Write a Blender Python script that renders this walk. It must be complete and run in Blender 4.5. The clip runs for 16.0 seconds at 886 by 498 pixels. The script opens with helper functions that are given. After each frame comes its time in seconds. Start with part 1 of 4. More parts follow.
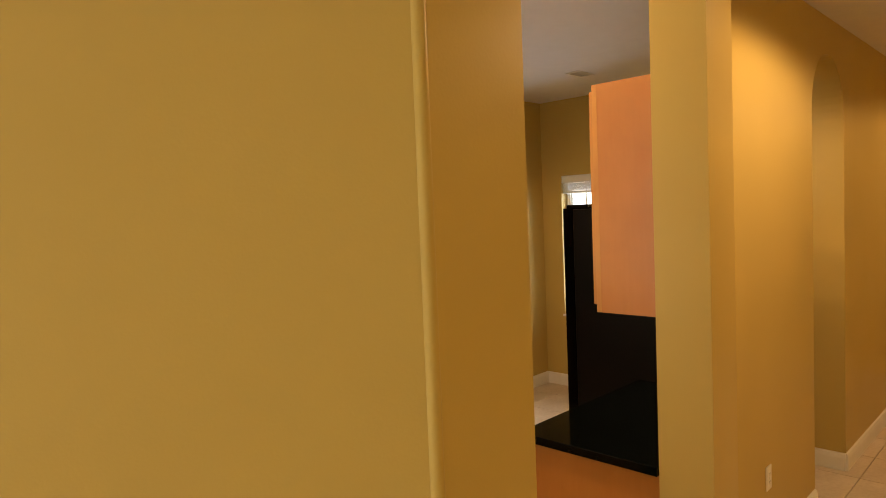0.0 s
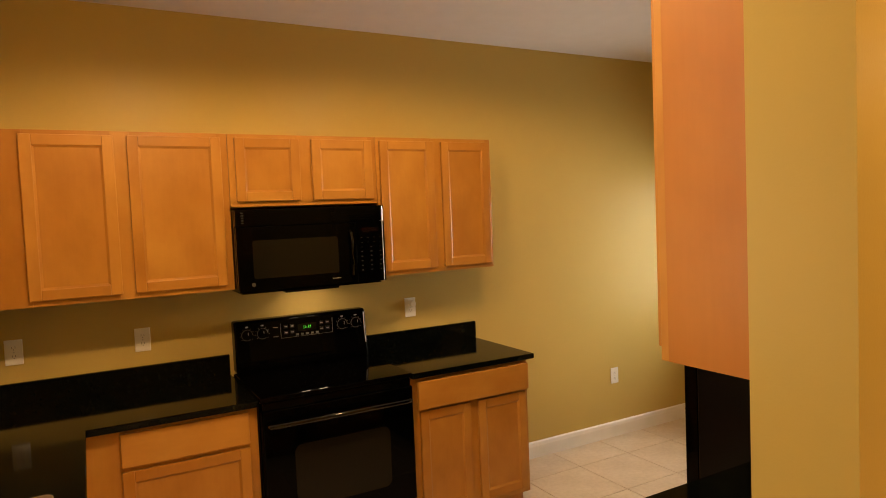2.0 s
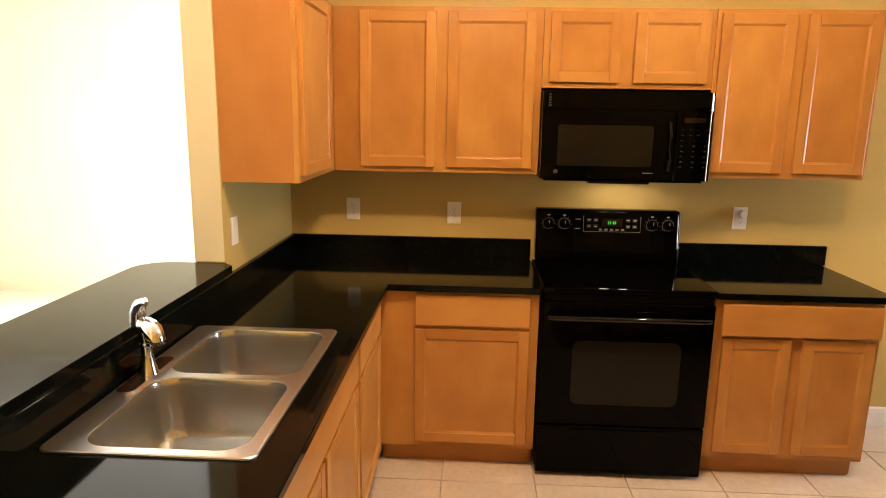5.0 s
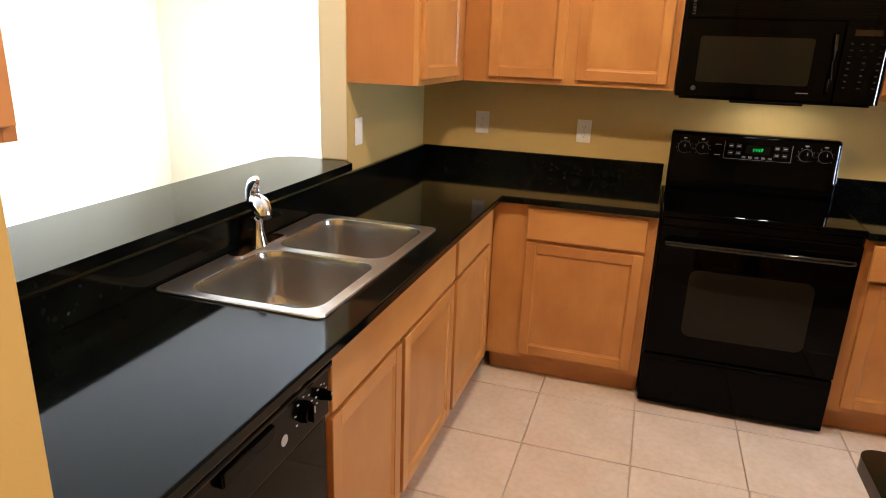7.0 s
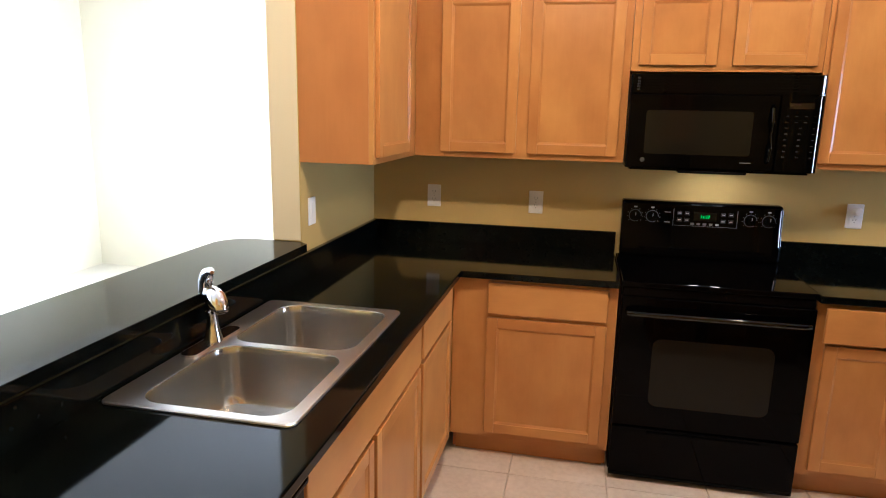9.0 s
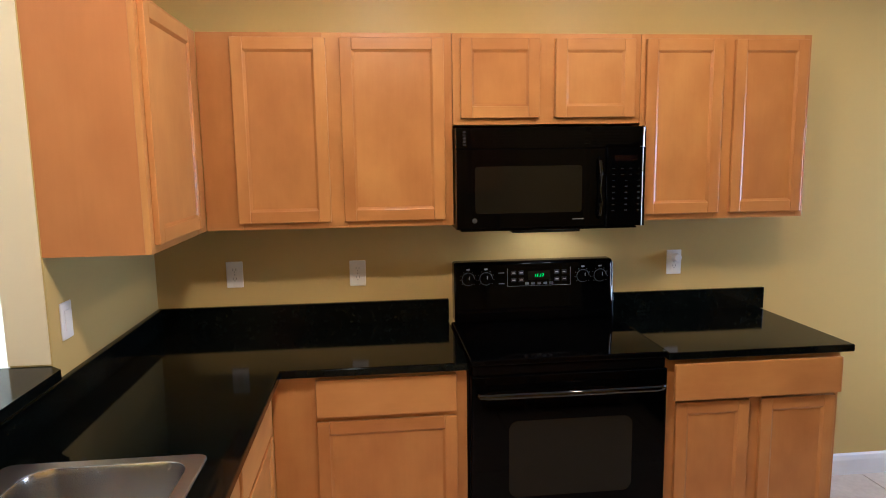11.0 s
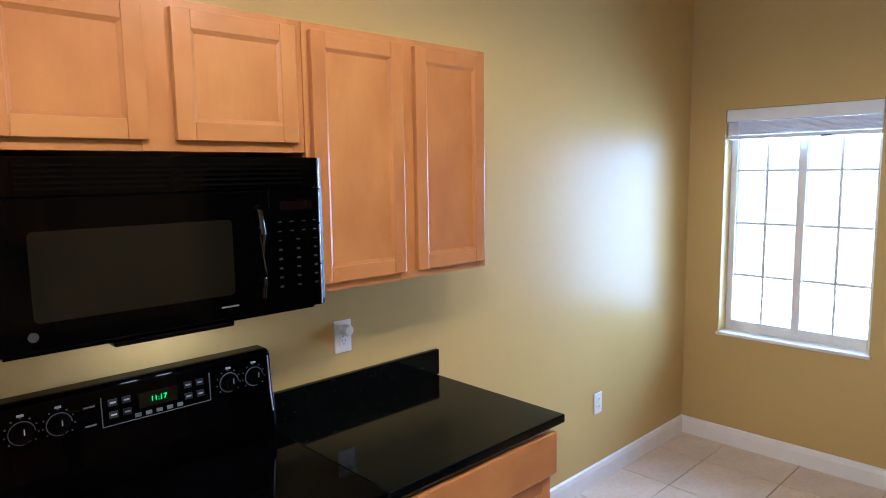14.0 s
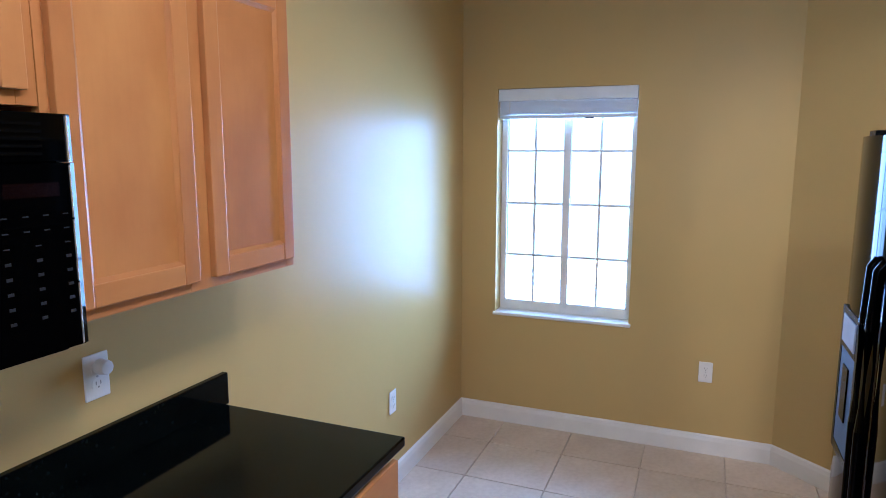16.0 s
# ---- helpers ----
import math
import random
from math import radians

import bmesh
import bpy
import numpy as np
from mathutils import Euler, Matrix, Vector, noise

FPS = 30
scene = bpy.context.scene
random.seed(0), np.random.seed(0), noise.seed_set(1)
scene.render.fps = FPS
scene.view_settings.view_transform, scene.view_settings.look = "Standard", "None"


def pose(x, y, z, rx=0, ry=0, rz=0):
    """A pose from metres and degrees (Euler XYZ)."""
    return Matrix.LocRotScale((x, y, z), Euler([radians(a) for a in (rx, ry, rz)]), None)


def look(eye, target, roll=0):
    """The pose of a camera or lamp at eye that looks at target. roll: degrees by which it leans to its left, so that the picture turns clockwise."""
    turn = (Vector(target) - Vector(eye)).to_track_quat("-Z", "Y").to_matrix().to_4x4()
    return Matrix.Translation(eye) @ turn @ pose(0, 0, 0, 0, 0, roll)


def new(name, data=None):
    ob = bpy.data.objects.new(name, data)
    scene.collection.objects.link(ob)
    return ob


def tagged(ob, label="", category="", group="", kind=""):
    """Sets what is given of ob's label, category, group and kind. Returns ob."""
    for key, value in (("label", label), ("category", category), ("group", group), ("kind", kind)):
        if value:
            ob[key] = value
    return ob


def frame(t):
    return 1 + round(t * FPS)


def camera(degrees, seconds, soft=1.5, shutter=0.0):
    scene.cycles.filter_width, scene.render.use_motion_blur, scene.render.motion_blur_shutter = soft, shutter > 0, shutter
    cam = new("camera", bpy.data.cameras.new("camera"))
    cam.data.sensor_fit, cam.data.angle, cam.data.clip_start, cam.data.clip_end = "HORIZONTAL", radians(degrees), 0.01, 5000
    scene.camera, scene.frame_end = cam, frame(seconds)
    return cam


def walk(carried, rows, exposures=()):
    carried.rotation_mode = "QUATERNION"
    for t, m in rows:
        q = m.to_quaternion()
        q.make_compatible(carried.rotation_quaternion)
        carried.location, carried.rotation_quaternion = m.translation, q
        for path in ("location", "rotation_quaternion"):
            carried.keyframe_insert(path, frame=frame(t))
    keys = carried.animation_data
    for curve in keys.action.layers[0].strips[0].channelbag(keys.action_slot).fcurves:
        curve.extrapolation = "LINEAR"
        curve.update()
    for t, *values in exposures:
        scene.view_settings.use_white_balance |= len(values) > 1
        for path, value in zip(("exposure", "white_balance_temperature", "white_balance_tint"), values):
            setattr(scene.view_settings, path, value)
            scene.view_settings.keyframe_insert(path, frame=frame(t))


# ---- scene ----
cam = camera(68.6, 16.0, soft=1.0)
PATH = [
    (0, (-0.295, -3.793, 1.732), (1.13, -2.393, 1.622), -2.3),
    (0.3, (-0.088, -3.761, 1.692), (1.344, -2.366, 1.638), -2.8),
    (0.5, (0.037, -3.755, 1.7), (1.452, -2.342, 1.672), -1.3),
    (0.7, (0.156, -3.745, 1.709), (1.545, -2.306, 1.664), 0.5),
    (1, (0.297, -3.715, 1.696), (1.621, -2.219, 1.608), -0.0),
    (1.5, (0.524, -3.623, 1.694), (1.714, -2.018, 1.617), -1.1),
    (2, (0.642, -3.547, 1.688), (1.61, -1.8, 1.582), -2.4),
    (2.5, (0.775, -3.485, 1.717), (1.463, -1.615, 1.551), -0.6),
    (3, (0.832, -3.454, 1.69), (1.255, -1.511, 1.475), -0.5),
    (3.5, (0.884, -3.45, 1.671), (1.157, -1.489, 1.389), -0.5),
    (4, (0.901, -3.445, 1.644), (1.07, -1.482, 1.295), -0.8),
    (4.5, (0.915, -3.43, 1.636), (0.988, -1.47, 1.243), -0.5),
    (5, (0.975, -3.414, 1.628), (0.885, -1.457, 1.228), 0.9),
    (7.5, (1.222, -3.424, 1.518), (0.63, -1.617, 0.898), 1.9),
    (8, (1.214, -3.417, 1.525), (0.635, -1.592, 0.948), 1.9),
    (8.5, (1.182, -3.398, 1.547), (0.652, -1.538, 1.038), 1.9),
    (9, (1.094, -3.359, 1.572), (0.692, -1.444, 1.16), 1.2),
    (9.5, (0.998, -3.281, 1.577), (0.777, -1.317, 1.274), -0.5),
    (12, (0.953, -2.576, 1.678), (1.478, -0.664, 1.41), 0.5),
    (12.5, (0.987, -2.391, 1.685), (1.708, -0.546, 1.41), 0.5),
    (13, (1.037, -2.21, 1.691), (1.909, -0.427, 1.442), 0.5),
    (13.5, (1.051, -2.041, 1.697), (2.13, -0.38, 1.423), 1.4),
    (14, (1.061, -1.876, 1.709), (2.437, -0.443, 1.471), -0.8),
    (14.5, (1.064, -1.731, 1.686), (2.606, -0.488, 1.41), -0.2),
    (15, (1.141, -1.587, 1.683), (2.788, -0.488, 1.402), -0.5),
    (15.5, (1.201, -1.481, 1.698), (2.927, -0.514, 1.404), -0.6),
    (16, (1.242, -1.384, 1.692), (3.076, -0.646, 1.39), 0.1),
]
LIGHT = [  # seconds, stops, kelvin, tint
    (0.0, -0.62, 7300, 8), (1.0, -0.62, 7900, 10), (2.0, -0.45, 8200, 10), (2.5, -0.08, 8000, 10), (3.0, -0.05, 7800, 10), (3.5, 0.08, 7600, 10), (5.0, 0.15, 6300, 10),
    (7.5, 0.1, 4900, 10), (9.5, 0.05, 4700, 10), (12.0, -0.1, 4400, 10), (13.0, -0.05, 4300, 10), (14.0, 0.08, 4100, 10), (15.0, 0.1, 3950, 10), (16.0, -0.12, 3800, 10),
]
walk(cam, [(t, look(eye, target, roll)) for t, eye, target, roll in PATH], LIGHT)

# ---- world and large lights ----
CEIL = 2.765
world = bpy.data.worlds.new("world")
scene.world = world
world.use_nodes = True
sky = world.node_tree.nodes.new("ShaderNodeTexSky")
sky.sky_type, sky.sun_disc = "NISHITA", False
sky.sun_elevation, sky.sun_rotation = radians(48), radians(200)
world.node_tree.nodes["Background"].inputs["Strength"].default_value = 0.12
world.node_tree.links.new(sky.outputs[0], world.node_tree.nodes["Background"].inputs["Color"])


def area(name, m, sx, sy, power, color, spread=180):
    lamp = bpy.data.lights.new(name, "AREA")
    lamp.shape, lamp.size, lamp.size_y, lamp.energy, lamp.color = "RECTANGLE", sx, sy, power, color
    lamp.spread = radians(spread)
    ob = new(name, lamp)
    ob.matrix_world = m
    return ob


def bulb(name, place, power, color, radius=0.05, angle=None):
    lamp = bpy.data.lights.new(name, "SPOT" if angle else "POINT")
    lamp.energy, lamp.color, lamp.shadow_soft_size = power, color, radius
    if angle:
        lamp.spot_size, lamp.spot_blend = radians(angle), 0.25
    ob = new(name, lamp)
    ob.location = place
    return ob


DAY = (0.84, 0.92, 1.0)
WARM = (1.0, 0.66, 0.36)
sun = bpy.data.lights.new("sun", "SUN")
sun.energy, sun.angle, sun.color = 3.0, radians(0.5), (1.0, 0.95, 0.88)
sun_ob = new("sun", sun)
sun_ob.matrix_world = look((0, 0, 10), (3, 8, 0))
area("window_daylight", look((5.11, -0.62, 1.36), (0, -0.62, 1.2)), 0.74, 1.22, 25, DAY, 118)
area("living_daylight_north", look((-0.72, 2.16, 1.2), (-1.6, -2.0, 0.5)), 0.9, 2.0, 300, (1.0, 0.96, 0.86), 150)
area("living_daylight_west", look((-3.56, -1.35, 1.2), (0, -1.35, 0.7)), 1.8, 2.0, 52, (1.0, 0.96, 0.86), 150)
CANS = [(2.30, -1.60), (1.03, -1.85)]
for (cx, cy), watts in zip(CANS, (66, 128)):
    bulb("can_lamp", (cx, cy, CEIL - 0.06), watts, WARM, 0.05, 172)
# Third position is an unseen fill lamp added to brighten the pier walls.
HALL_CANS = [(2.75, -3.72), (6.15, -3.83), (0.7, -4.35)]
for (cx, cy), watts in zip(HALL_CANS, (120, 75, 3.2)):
    bulb("unseen_hall_lamp", (cx, cy, CEIL - 0.10), watts, WARM, 0.06, 166)
for cx in (1.675, 1.775):
    bulb("cooktop_lamp", (cx, -0.19, 1.334), 0.85, (1.0, 0.70, 0.52), 0.02, 165)


# ---- materials ----
def nodes_of(name):
    m = bpy.data.materials.new(name)
    m.use_nodes = True
    nt = m.node_tree
    return m, nt, nt.nodes["Principled BSDF"]


def link(nt, a, b):
    nt.links.new(a, b)


def add_noise(nt, scale, detail=4.0, stretch=(1, 1, 1), shift=None):
    co = nt.nodes.new("ShaderNodeTexCoord")
    mp = nt.nodes.new("ShaderNodeMapping")
    mp.inputs["Scale"].default_value = stretch
    link(nt, co.outputs["Object"], mp.inputs["Vector"])
    if shift:
        link(nt, shift, mp.inputs["Location"])
    n = nt.nodes.new("ShaderNodeTexNoise")
    n.inputs["Scale"].default_value, n.inputs["Detail"].default_value = scale, detail
    link(nt, mp.outputs[0], n.inputs["Vector"])
    return n


def add_ramp(nt, fac, stops):
    r = nt.nodes.new("ShaderNodeValToRGB")
    r.color_ramp.elements[0].position, r.color_ramp.elements[0].color = stops[0][0], (*stops[0][1], 1)
    r.color_ramp.elements[1].position, r.color_ramp.elements[1].color = stops[-1][0], (*stops[-1][1], 1)
    for p, c in stops[1:-1]:
        e = r.color_ramp.elements.new(p)
        e.color = (*c, 1)
    link(nt, fac, r.inputs[0])
    return r


def add_mix(nt, kind, fac, a, b):
    m = nt.nodes.new("ShaderNodeMix")
    m.data_type, m.blend_type = "RGBA", kind
    if isinstance(fac, (int, float)):
        m.inputs[0].default_value = fac
    else:
        link(nt, fac, m.inputs[0])
    for socket, v in ((m.inputs[6], a), (m.inputs[7], b)):
        if isinstance(v, tuple):
            socket.default_value = (*v, 1)
        else:
            link(nt, v, socket)
    return m.outputs[2]


def add_bump(nt, b, height, strength, distance):
    n = nt.nodes.new("ShaderNodeBump")
    n.inputs["Strength"].default_value, n.inputs["Distance"].default_value = strength, distance
    link(nt, height, n.inputs["Height"])
    link(nt, n.outputs[0], b.inputs["Normal"])


def plain(name, color, rough=0.5, metal=0.0, vary=0.06, scale=9.0, bump=0.0, bscale=300.0, coat=0.0, emit=None, spec=0.5):
    m, nt, b = nodes_of(name)
    n = add_noise(nt, scale)
    lo = tuple(max(0, c * (1 - vary)) for c in color)
    hi = tuple(min(1, c * (1 + vary)) for c in color)
    link(nt, add_ramp(nt, n.outputs[0], [(0.3, lo), (0.7, hi)]).outputs[0], b.inputs["Base Color"])
    b.inputs["Roughness"].default_value, b.inputs["Metallic"].default_value = rough, metal
    b.inputs["Coat Weight"].default_value, b.inputs["Specular IOR Level"].default_value = coat, spec
    if bump:
        add_bump(nt, b, add_noise(nt, bscale, 3).outputs[0], bump, 0.002)
    if emit:
        b.inputs["Emission Color"].default_value, b.inputs["Emission Strength"].default_value = (*color, 1), emit
    return m


def paint(name, color, rough=0.31):
    """Rolled satin wall paint: faint orange-peel and soft, uneven sheen."""
    m, nt, b = nodes_of(name)
    big, fine = add_noise(nt, 0.9, 3), add_noise(nt, 170, 4)
    lo, hi = tuple(c * 0.95 for c in color), tuple(min(1, c * 1.05) for c in color)
    link(nt, add_ramp(nt, big.outputs[0], [(0.3, lo), (0.7, hi)]).outputs[0], b.inputs["Base Color"])
    patch = add_noise(nt, 2.5, 2)
    mr = nt.nodes.new("ShaderNodeMapRange")
    mr.inputs[3].default_value, mr.inputs[4].default_value = rough - 0.05, rough + 0.05
    link(nt, patch.outputs[0], mr.inputs[0])
    link(nt, mr.outputs[0], b.inputs["Roughness"])
    b.inputs["Specular IOR Level"].default_value = 0.09
    add_bump(nt, b, fine.outputs[0], 0.12, 0.002)
    return m


def wood(name, dark, light, along=2, rough=0.29):
    """Honey maple: long fine grain, cloudy figure, each part a little different."""
    m, nt, b = nodes_of(name)
    st = [9.0, 9.0, 9.0]
    st[along] = 0.7
    info = nt.nodes.new("ShaderNodeObjectInfo")
    shift = nt.nodes.new("ShaderNodeMath")
    shift.operation = "MULTIPLY"
    shift.inputs[1].default_value = 23.0
    link(nt, info.outputs["Random"], shift.inputs[0])
    grain = add_noise(nt, 9, 8, tuple(st), shift.outputs[0])
    cloud = add_noise(nt, 5.0, 5, tuple(0.8 if i == along else 1.3 for i in range(3)), shift.outputs[0])
    col = add_ramp(nt, cloud.outputs[0], [(0.15, dark), (0.80, light)]).outputs[0]
    streak = add_ramp(nt, grain.outputs[0], [(0.30, (0.80, 0.74, 0.66)), (0.66, (1.0, 1.0, 1.0))]).outputs[0]
    col = add_mix(nt, "MULTIPLY", 0.13, col, streak)
    tone = add_ramp(nt, info.outputs["Random"], [(0.0, (0.86, 0.79, 0.72)), (1.0, (1.0, 1.0, 1.0))]).outputs[0]
    col = add_mix(nt, "MULTIPLY", 1.0, col, tone)
    link(nt, col, b.inputs["Base Color"])
    b.inputs["Roughness"].default_value, b.inputs["Specular IOR Level"].default_value = rough, 0.36
    add_bump(nt, b, grain.outputs[0], 0.03, 0.001)
    return m


def granite(name):
    m, nt, b = nodes_of(name)
    v = nt.nodes.new("ShaderNodeTexVoronoi")
    co = nt.nodes.new("ShaderNodeTexCoord")
    link(nt, co.outputs["Object"], v.inputs["Vector"])
    v.inputs["Scale"].default_value = 130
    n = add_noise(nt, 11, 8)
    flecks = add_ramp(nt, v.outputs["Color"], [(0.0, (0.001, 0.0012, 0.0012)), (0.80, (0.0015, 0.002, 0.0018)), (1.0, (0.006, 0.008, 0.007))]).outputs[0]
    cloud = add_ramp(nt, n.outputs[0], [(0.45, (0.0008, 0.001, 0.0009)), (0.80, (0.004, 0.006, 0.0045))]).outputs[0]
    link(nt, add_mix(nt, "ADD", 0.6, flecks, cloud), b.inputs["Base Color"])
    b.inputs["Roughness"].default_value, b.inputs["Specular IOR Level"].default_value = 0.07, 0.125
    b.inputs["Specular Tint"].default_value = (0.94, 1.0, 0.94, 1)
    return m


def tile_mat(name):
    m, nt, b = nodes_of(name)
    n, f = add_noise(nt, 5, 6), add_noise(nt, 40, 4)
    col = add_ramp(nt, n.outputs[0], [(0.3, (0.64, 0.53, 0.41)), (0.7, (0.74, 0.63, 0.51))]).outputs[0]
    col = add_mix(nt, "MULTIPLY", 0.25, col, add_ramp(nt, f.outputs[0], [(0.35, (0.75, 0.7, 0.65)), (0.6, (1, 1, 1))]).outputs[0])
    info = nt.nodes.new("ShaderNodeObjectInfo")
    col = add_mix(nt, "MULTIPLY", 1.0, col, add_ramp(nt, info.outputs["Random"], [(0.0, (0.90, 0.89, 0.88)), (1.0, (1, 1, 1))]).outputs[0])
    link(nt, col, b.inputs["Base Color"])
    b.inputs["Roughness"].default_value, b.inputs["Specular IOR Level"].default_value = 0.4, 0.28
    add_bump(nt, b, f.outputs[0], 0.1, 0.002)
    return m


def brushed(name, color, rough, stretch):
    m, nt, b = nodes_of(name)
    n = add_noise(nt, 60, 4, stretch)
    b.inputs["Base Color"].default_value = (*color, 1)
    b.inputs["Metallic"].default_value = 1.0
    mr = nt.nodes.new("ShaderNodeMapRange")
    mr.inputs[3].default_value, mr.inputs[4].default_value = rough - 0.02, rough + 0.03
    link(nt, n.outputs[0], mr.inputs[0])
    link(nt, mr.outputs[0], b.inputs["Roughness"])
    return m


PAINT = paint("mustard_wall_paint", (0.52, 0.384, 0.130))
JAMB = paint("pale_end_skin", (0.70, 0.61, 0.40), 0.45)
CREAM = paint("cream_wall_paint", (0.80, 0.76, 0.64), 0.45)
# White ceiling; the lilac cast of daylight is mixed into its colour.
CEILING = plain("ceiling_daylight_tint", (0.72, 0.71, 0.75), 0.85, vary=0.02, bump=0.3, bscale=120)
WHITE = plain("white_trim_paint", (0.78, 0.76, 0.72), 0.4, vary=0.03)
PLASTIC = plain("white_plastic", (0.78, 0.76, 0.71), 0.38, vary=0.02)
SLOT = plain("dark_slot", (0.03, 0.03, 0.03), 0.6)
WOOD = wood("honey_maple_upright", (0.385, 0.162, 0.036), (0.565, 0.284, 0.071))
WOOD_X = wood("honey_maple_level", (0.385, 0.162, 0.036), (0.565, 0.284, 0.071), along=0)
VENEER = wood("maple_side_veneer", (0.41, 0.160, 0.038), (0.51, 0.222, 0.058))
GRANITE = granite("black_granite")
TILE = tile_mat("cream_floor_tile")
GROUT = plain("beige_grout", (0.60, 0.50, 0.39), 0.9, vary=0.15, scale=30)
CARPET = plain("pale_carpet", (0.68, 0.64, 0.56), 0.95, vary=0.2, scale=90, bump=0.6, bscale=500)
BLACK = plain("black_enamel", (0.0008, 0.0008, 0.0009), 0.05, vary=0.1, spec=0.065)
BLACK_SATIN = plain("black_satin_plastic", (0.0015, 0.0015, 0.0016), 0.22, vary=0.1, spec=0.08)
BLACK_PEBBLE = plain("black_textured_steel", (0.002, 0.002, 0.0022), 0.28, vary=0.1, bump=0.25, bscale=500, spec=0.15)
DARK_GLASS = plain("smoked_glass", (0.008, 0.007, 0.0045), 0.06, vary=0.05, spec=0.16)
STEEL = brushed("brushed_stainless", (0.66, 0.64, 0.60), 0.32, (1, 14, 1))
BOWL = plain("satin_stainless_bowl", (0.52, 0.505, 0.47), 0.23, 1.0, vary=0.02, scale=2.0)
CHROME = brushed("chrome", (0.75, 0.75, 0.76), 0.12, (1, 1, 1))
MARK = plain("grey_print", (0.45, 0.45, 0.45), 0.5)
KEY = plain("faint_key_print", (0.02, 0.02, 0.022), 0.45, spec=0.2)
POLISH = plain("polished_black_edge", (0.001, 0.001, 0.0011), 0.05, vary=0.1, spec=0.5)
DIM = plain("dim_grey_print", (0.13, 0.13, 0.13), 0.5)
FAINT_SLOT = plain("shaded_slot", (0.30, 0.29, 0.27), 0.6)
GREEN = plain("green_clock_digits", (0.06, 1.0, 0.10), 0.5, vary=0.0, emit=1.0)
BLIND = plain("white_blind", (0.75, 0.77, 0.80), 0.6, vary=0.03)
LENS = plain("lit_lamp_lens", (1.0, 0.82, 0.55), 0.5, vary=0.0, emit=14)
COOK_LENS = plain("lit_halogen_lens", (1.0, 0.85, 0.62), 0.5, vary=0.0, emit=60)
SILVER = brushed("satin_silver_glint", (0.62, 0.63, 0.66), 0.34, (1, 1, 1))
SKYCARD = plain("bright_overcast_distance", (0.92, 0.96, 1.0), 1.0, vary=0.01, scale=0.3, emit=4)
GLASS, g_nt, g_b = nodes_of("window_glass")
g_b.inputs["Transmission Weight"].default_value, g_b.inputs["Roughness"].default_value, g_b.inputs["IOR"].default_value = 1.0, 0.0, 1.1


# ---- building helpers ----
def box(bm, x0, x1, y0, y1, z0, z1):
    r = bmesh.ops.create_cube(bm, size=1.0, matrix=Matrix.Translation(((x0 + x1) / 2, (y0 + y1) / 2, (z0 + z1) / 2)) @ Matrix.Diagonal((abs(x1 - x0), abs(y1 - y0), abs(z1 - z0), 1)))
    return r["verts"]


def cyl(bm, place, axis, r0, r1, length, seg=24):
    """A tapered cylinder whose base sits at place and runs along axis."""
    q = Vector((0, 0, 1)).rotation_difference(Vector(axis).normalized()).to_matrix().to_4x4()
    m = Matrix.Translation(place) @ q @ Matrix.Translation((0, 0, length / 2))
    bmesh.ops.create_cone(bm, cap_ends=True, segments=seg, radius1=r0, radius2=r1, depth=length, matrix=m)


def soften(bm, width, seg=2):
    edges = [e for e in bm.edges if len(e.link_faces) == 2 and e.calc_face_angle(0) > 0.6]
    bmesh.ops.bevel(bm, geom=edges, offset=width, segments=seg, affect="EDGES", profile=0.5)


def part(name, bm, material, parent=None, label="", smooth=False):
    me = bpy.data.meshes.new(name)
    bmesh.ops.recalc_face_normals(bm, faces=bm.faces)
    bm.to_mesh(me)
    bm.free()
    me.materials.append(material)
    if smooth:
        for p in me.polygons:
            p.use_smooth = True
        me.set_sharp_from_angle(angle=radians(35))
    ob = new(name, me)
    if smooth:
        ob.modifiers.new("even_shading", "WEIGHTED_NORMAL").keep_sharp = True
    ob.parent = parent
    if label:
        tagged(ob, label)
    return ob


def slab(name, dims, material, parent=None, label="", bevel=0.0, seg=2):
    bm = bmesh.new()
    box(bm, *dims)
    if bevel:
        soften(bm, bevel, seg)
    return part(name, bm, material, parent, label)


def thing(name, label, category, m=None, group="", kind=""):
    ob = new(name)
    ob.empty_display_size = 0.1
    if m is not None:
        ob.matrix_world = m
    return tagged(ob, label, category, group, kind)


def rounded(x0, x1, y0, y1, r, seg=6):
    pts = []
    for cx, cy, a0 in ((x1 - r, y1 - r, 0), (x0 + r, y1 - r, 90), (x0 + r, y0 + r, 180), (x1 - r, y0 + r, 270)):
        for i in range(seg + 1):
            a = radians(a0 + 90 * i / seg)
            pts.append((cx + r * math.cos(a), cy + r * math.sin(a)))
    return pts


def plate(bm, outer, holes, z0, z1):
    """A flat plate with holes, between two heights."""
    edges = []
    for loop in (outer, *holes):
        vs = [bm.verts.new((x, y, z0)) for x, y in loop]
        edges += [bm.edges.new((vs[i], vs[(i + 1) % len(vs)])) for i in range(len(vs))]
    r = bmesh.ops.triangle_fill(bm, use_beauty=True, use_dissolve=False, edges=edges)
    faces = [f for f in r["geom"] if isinstance(f, bmesh.types.BMFace)]
    up = bmesh.ops.extrude_face_region(bm, geom=faces)
    bmesh.ops.translate(bm, vec=(0, 0, z1 - z0), verts=[v for v in up["geom"] if isinstance(v, bmesh.types.BMVert)])


def prism(bm, outline, z0, z1):
    vs = [bm.verts.new((x, y, z0)) for x, y in outline]
    f = bm.faces.new(vs)
    up = bmesh.ops.extrude_face_region(bm, geom=[f])
    bmesh.ops.translate(bm, vec=(0, 0, z1 - z0), verts=[v for v in up["geom"] if isinstance(v, bmesh.types.BMVert)])


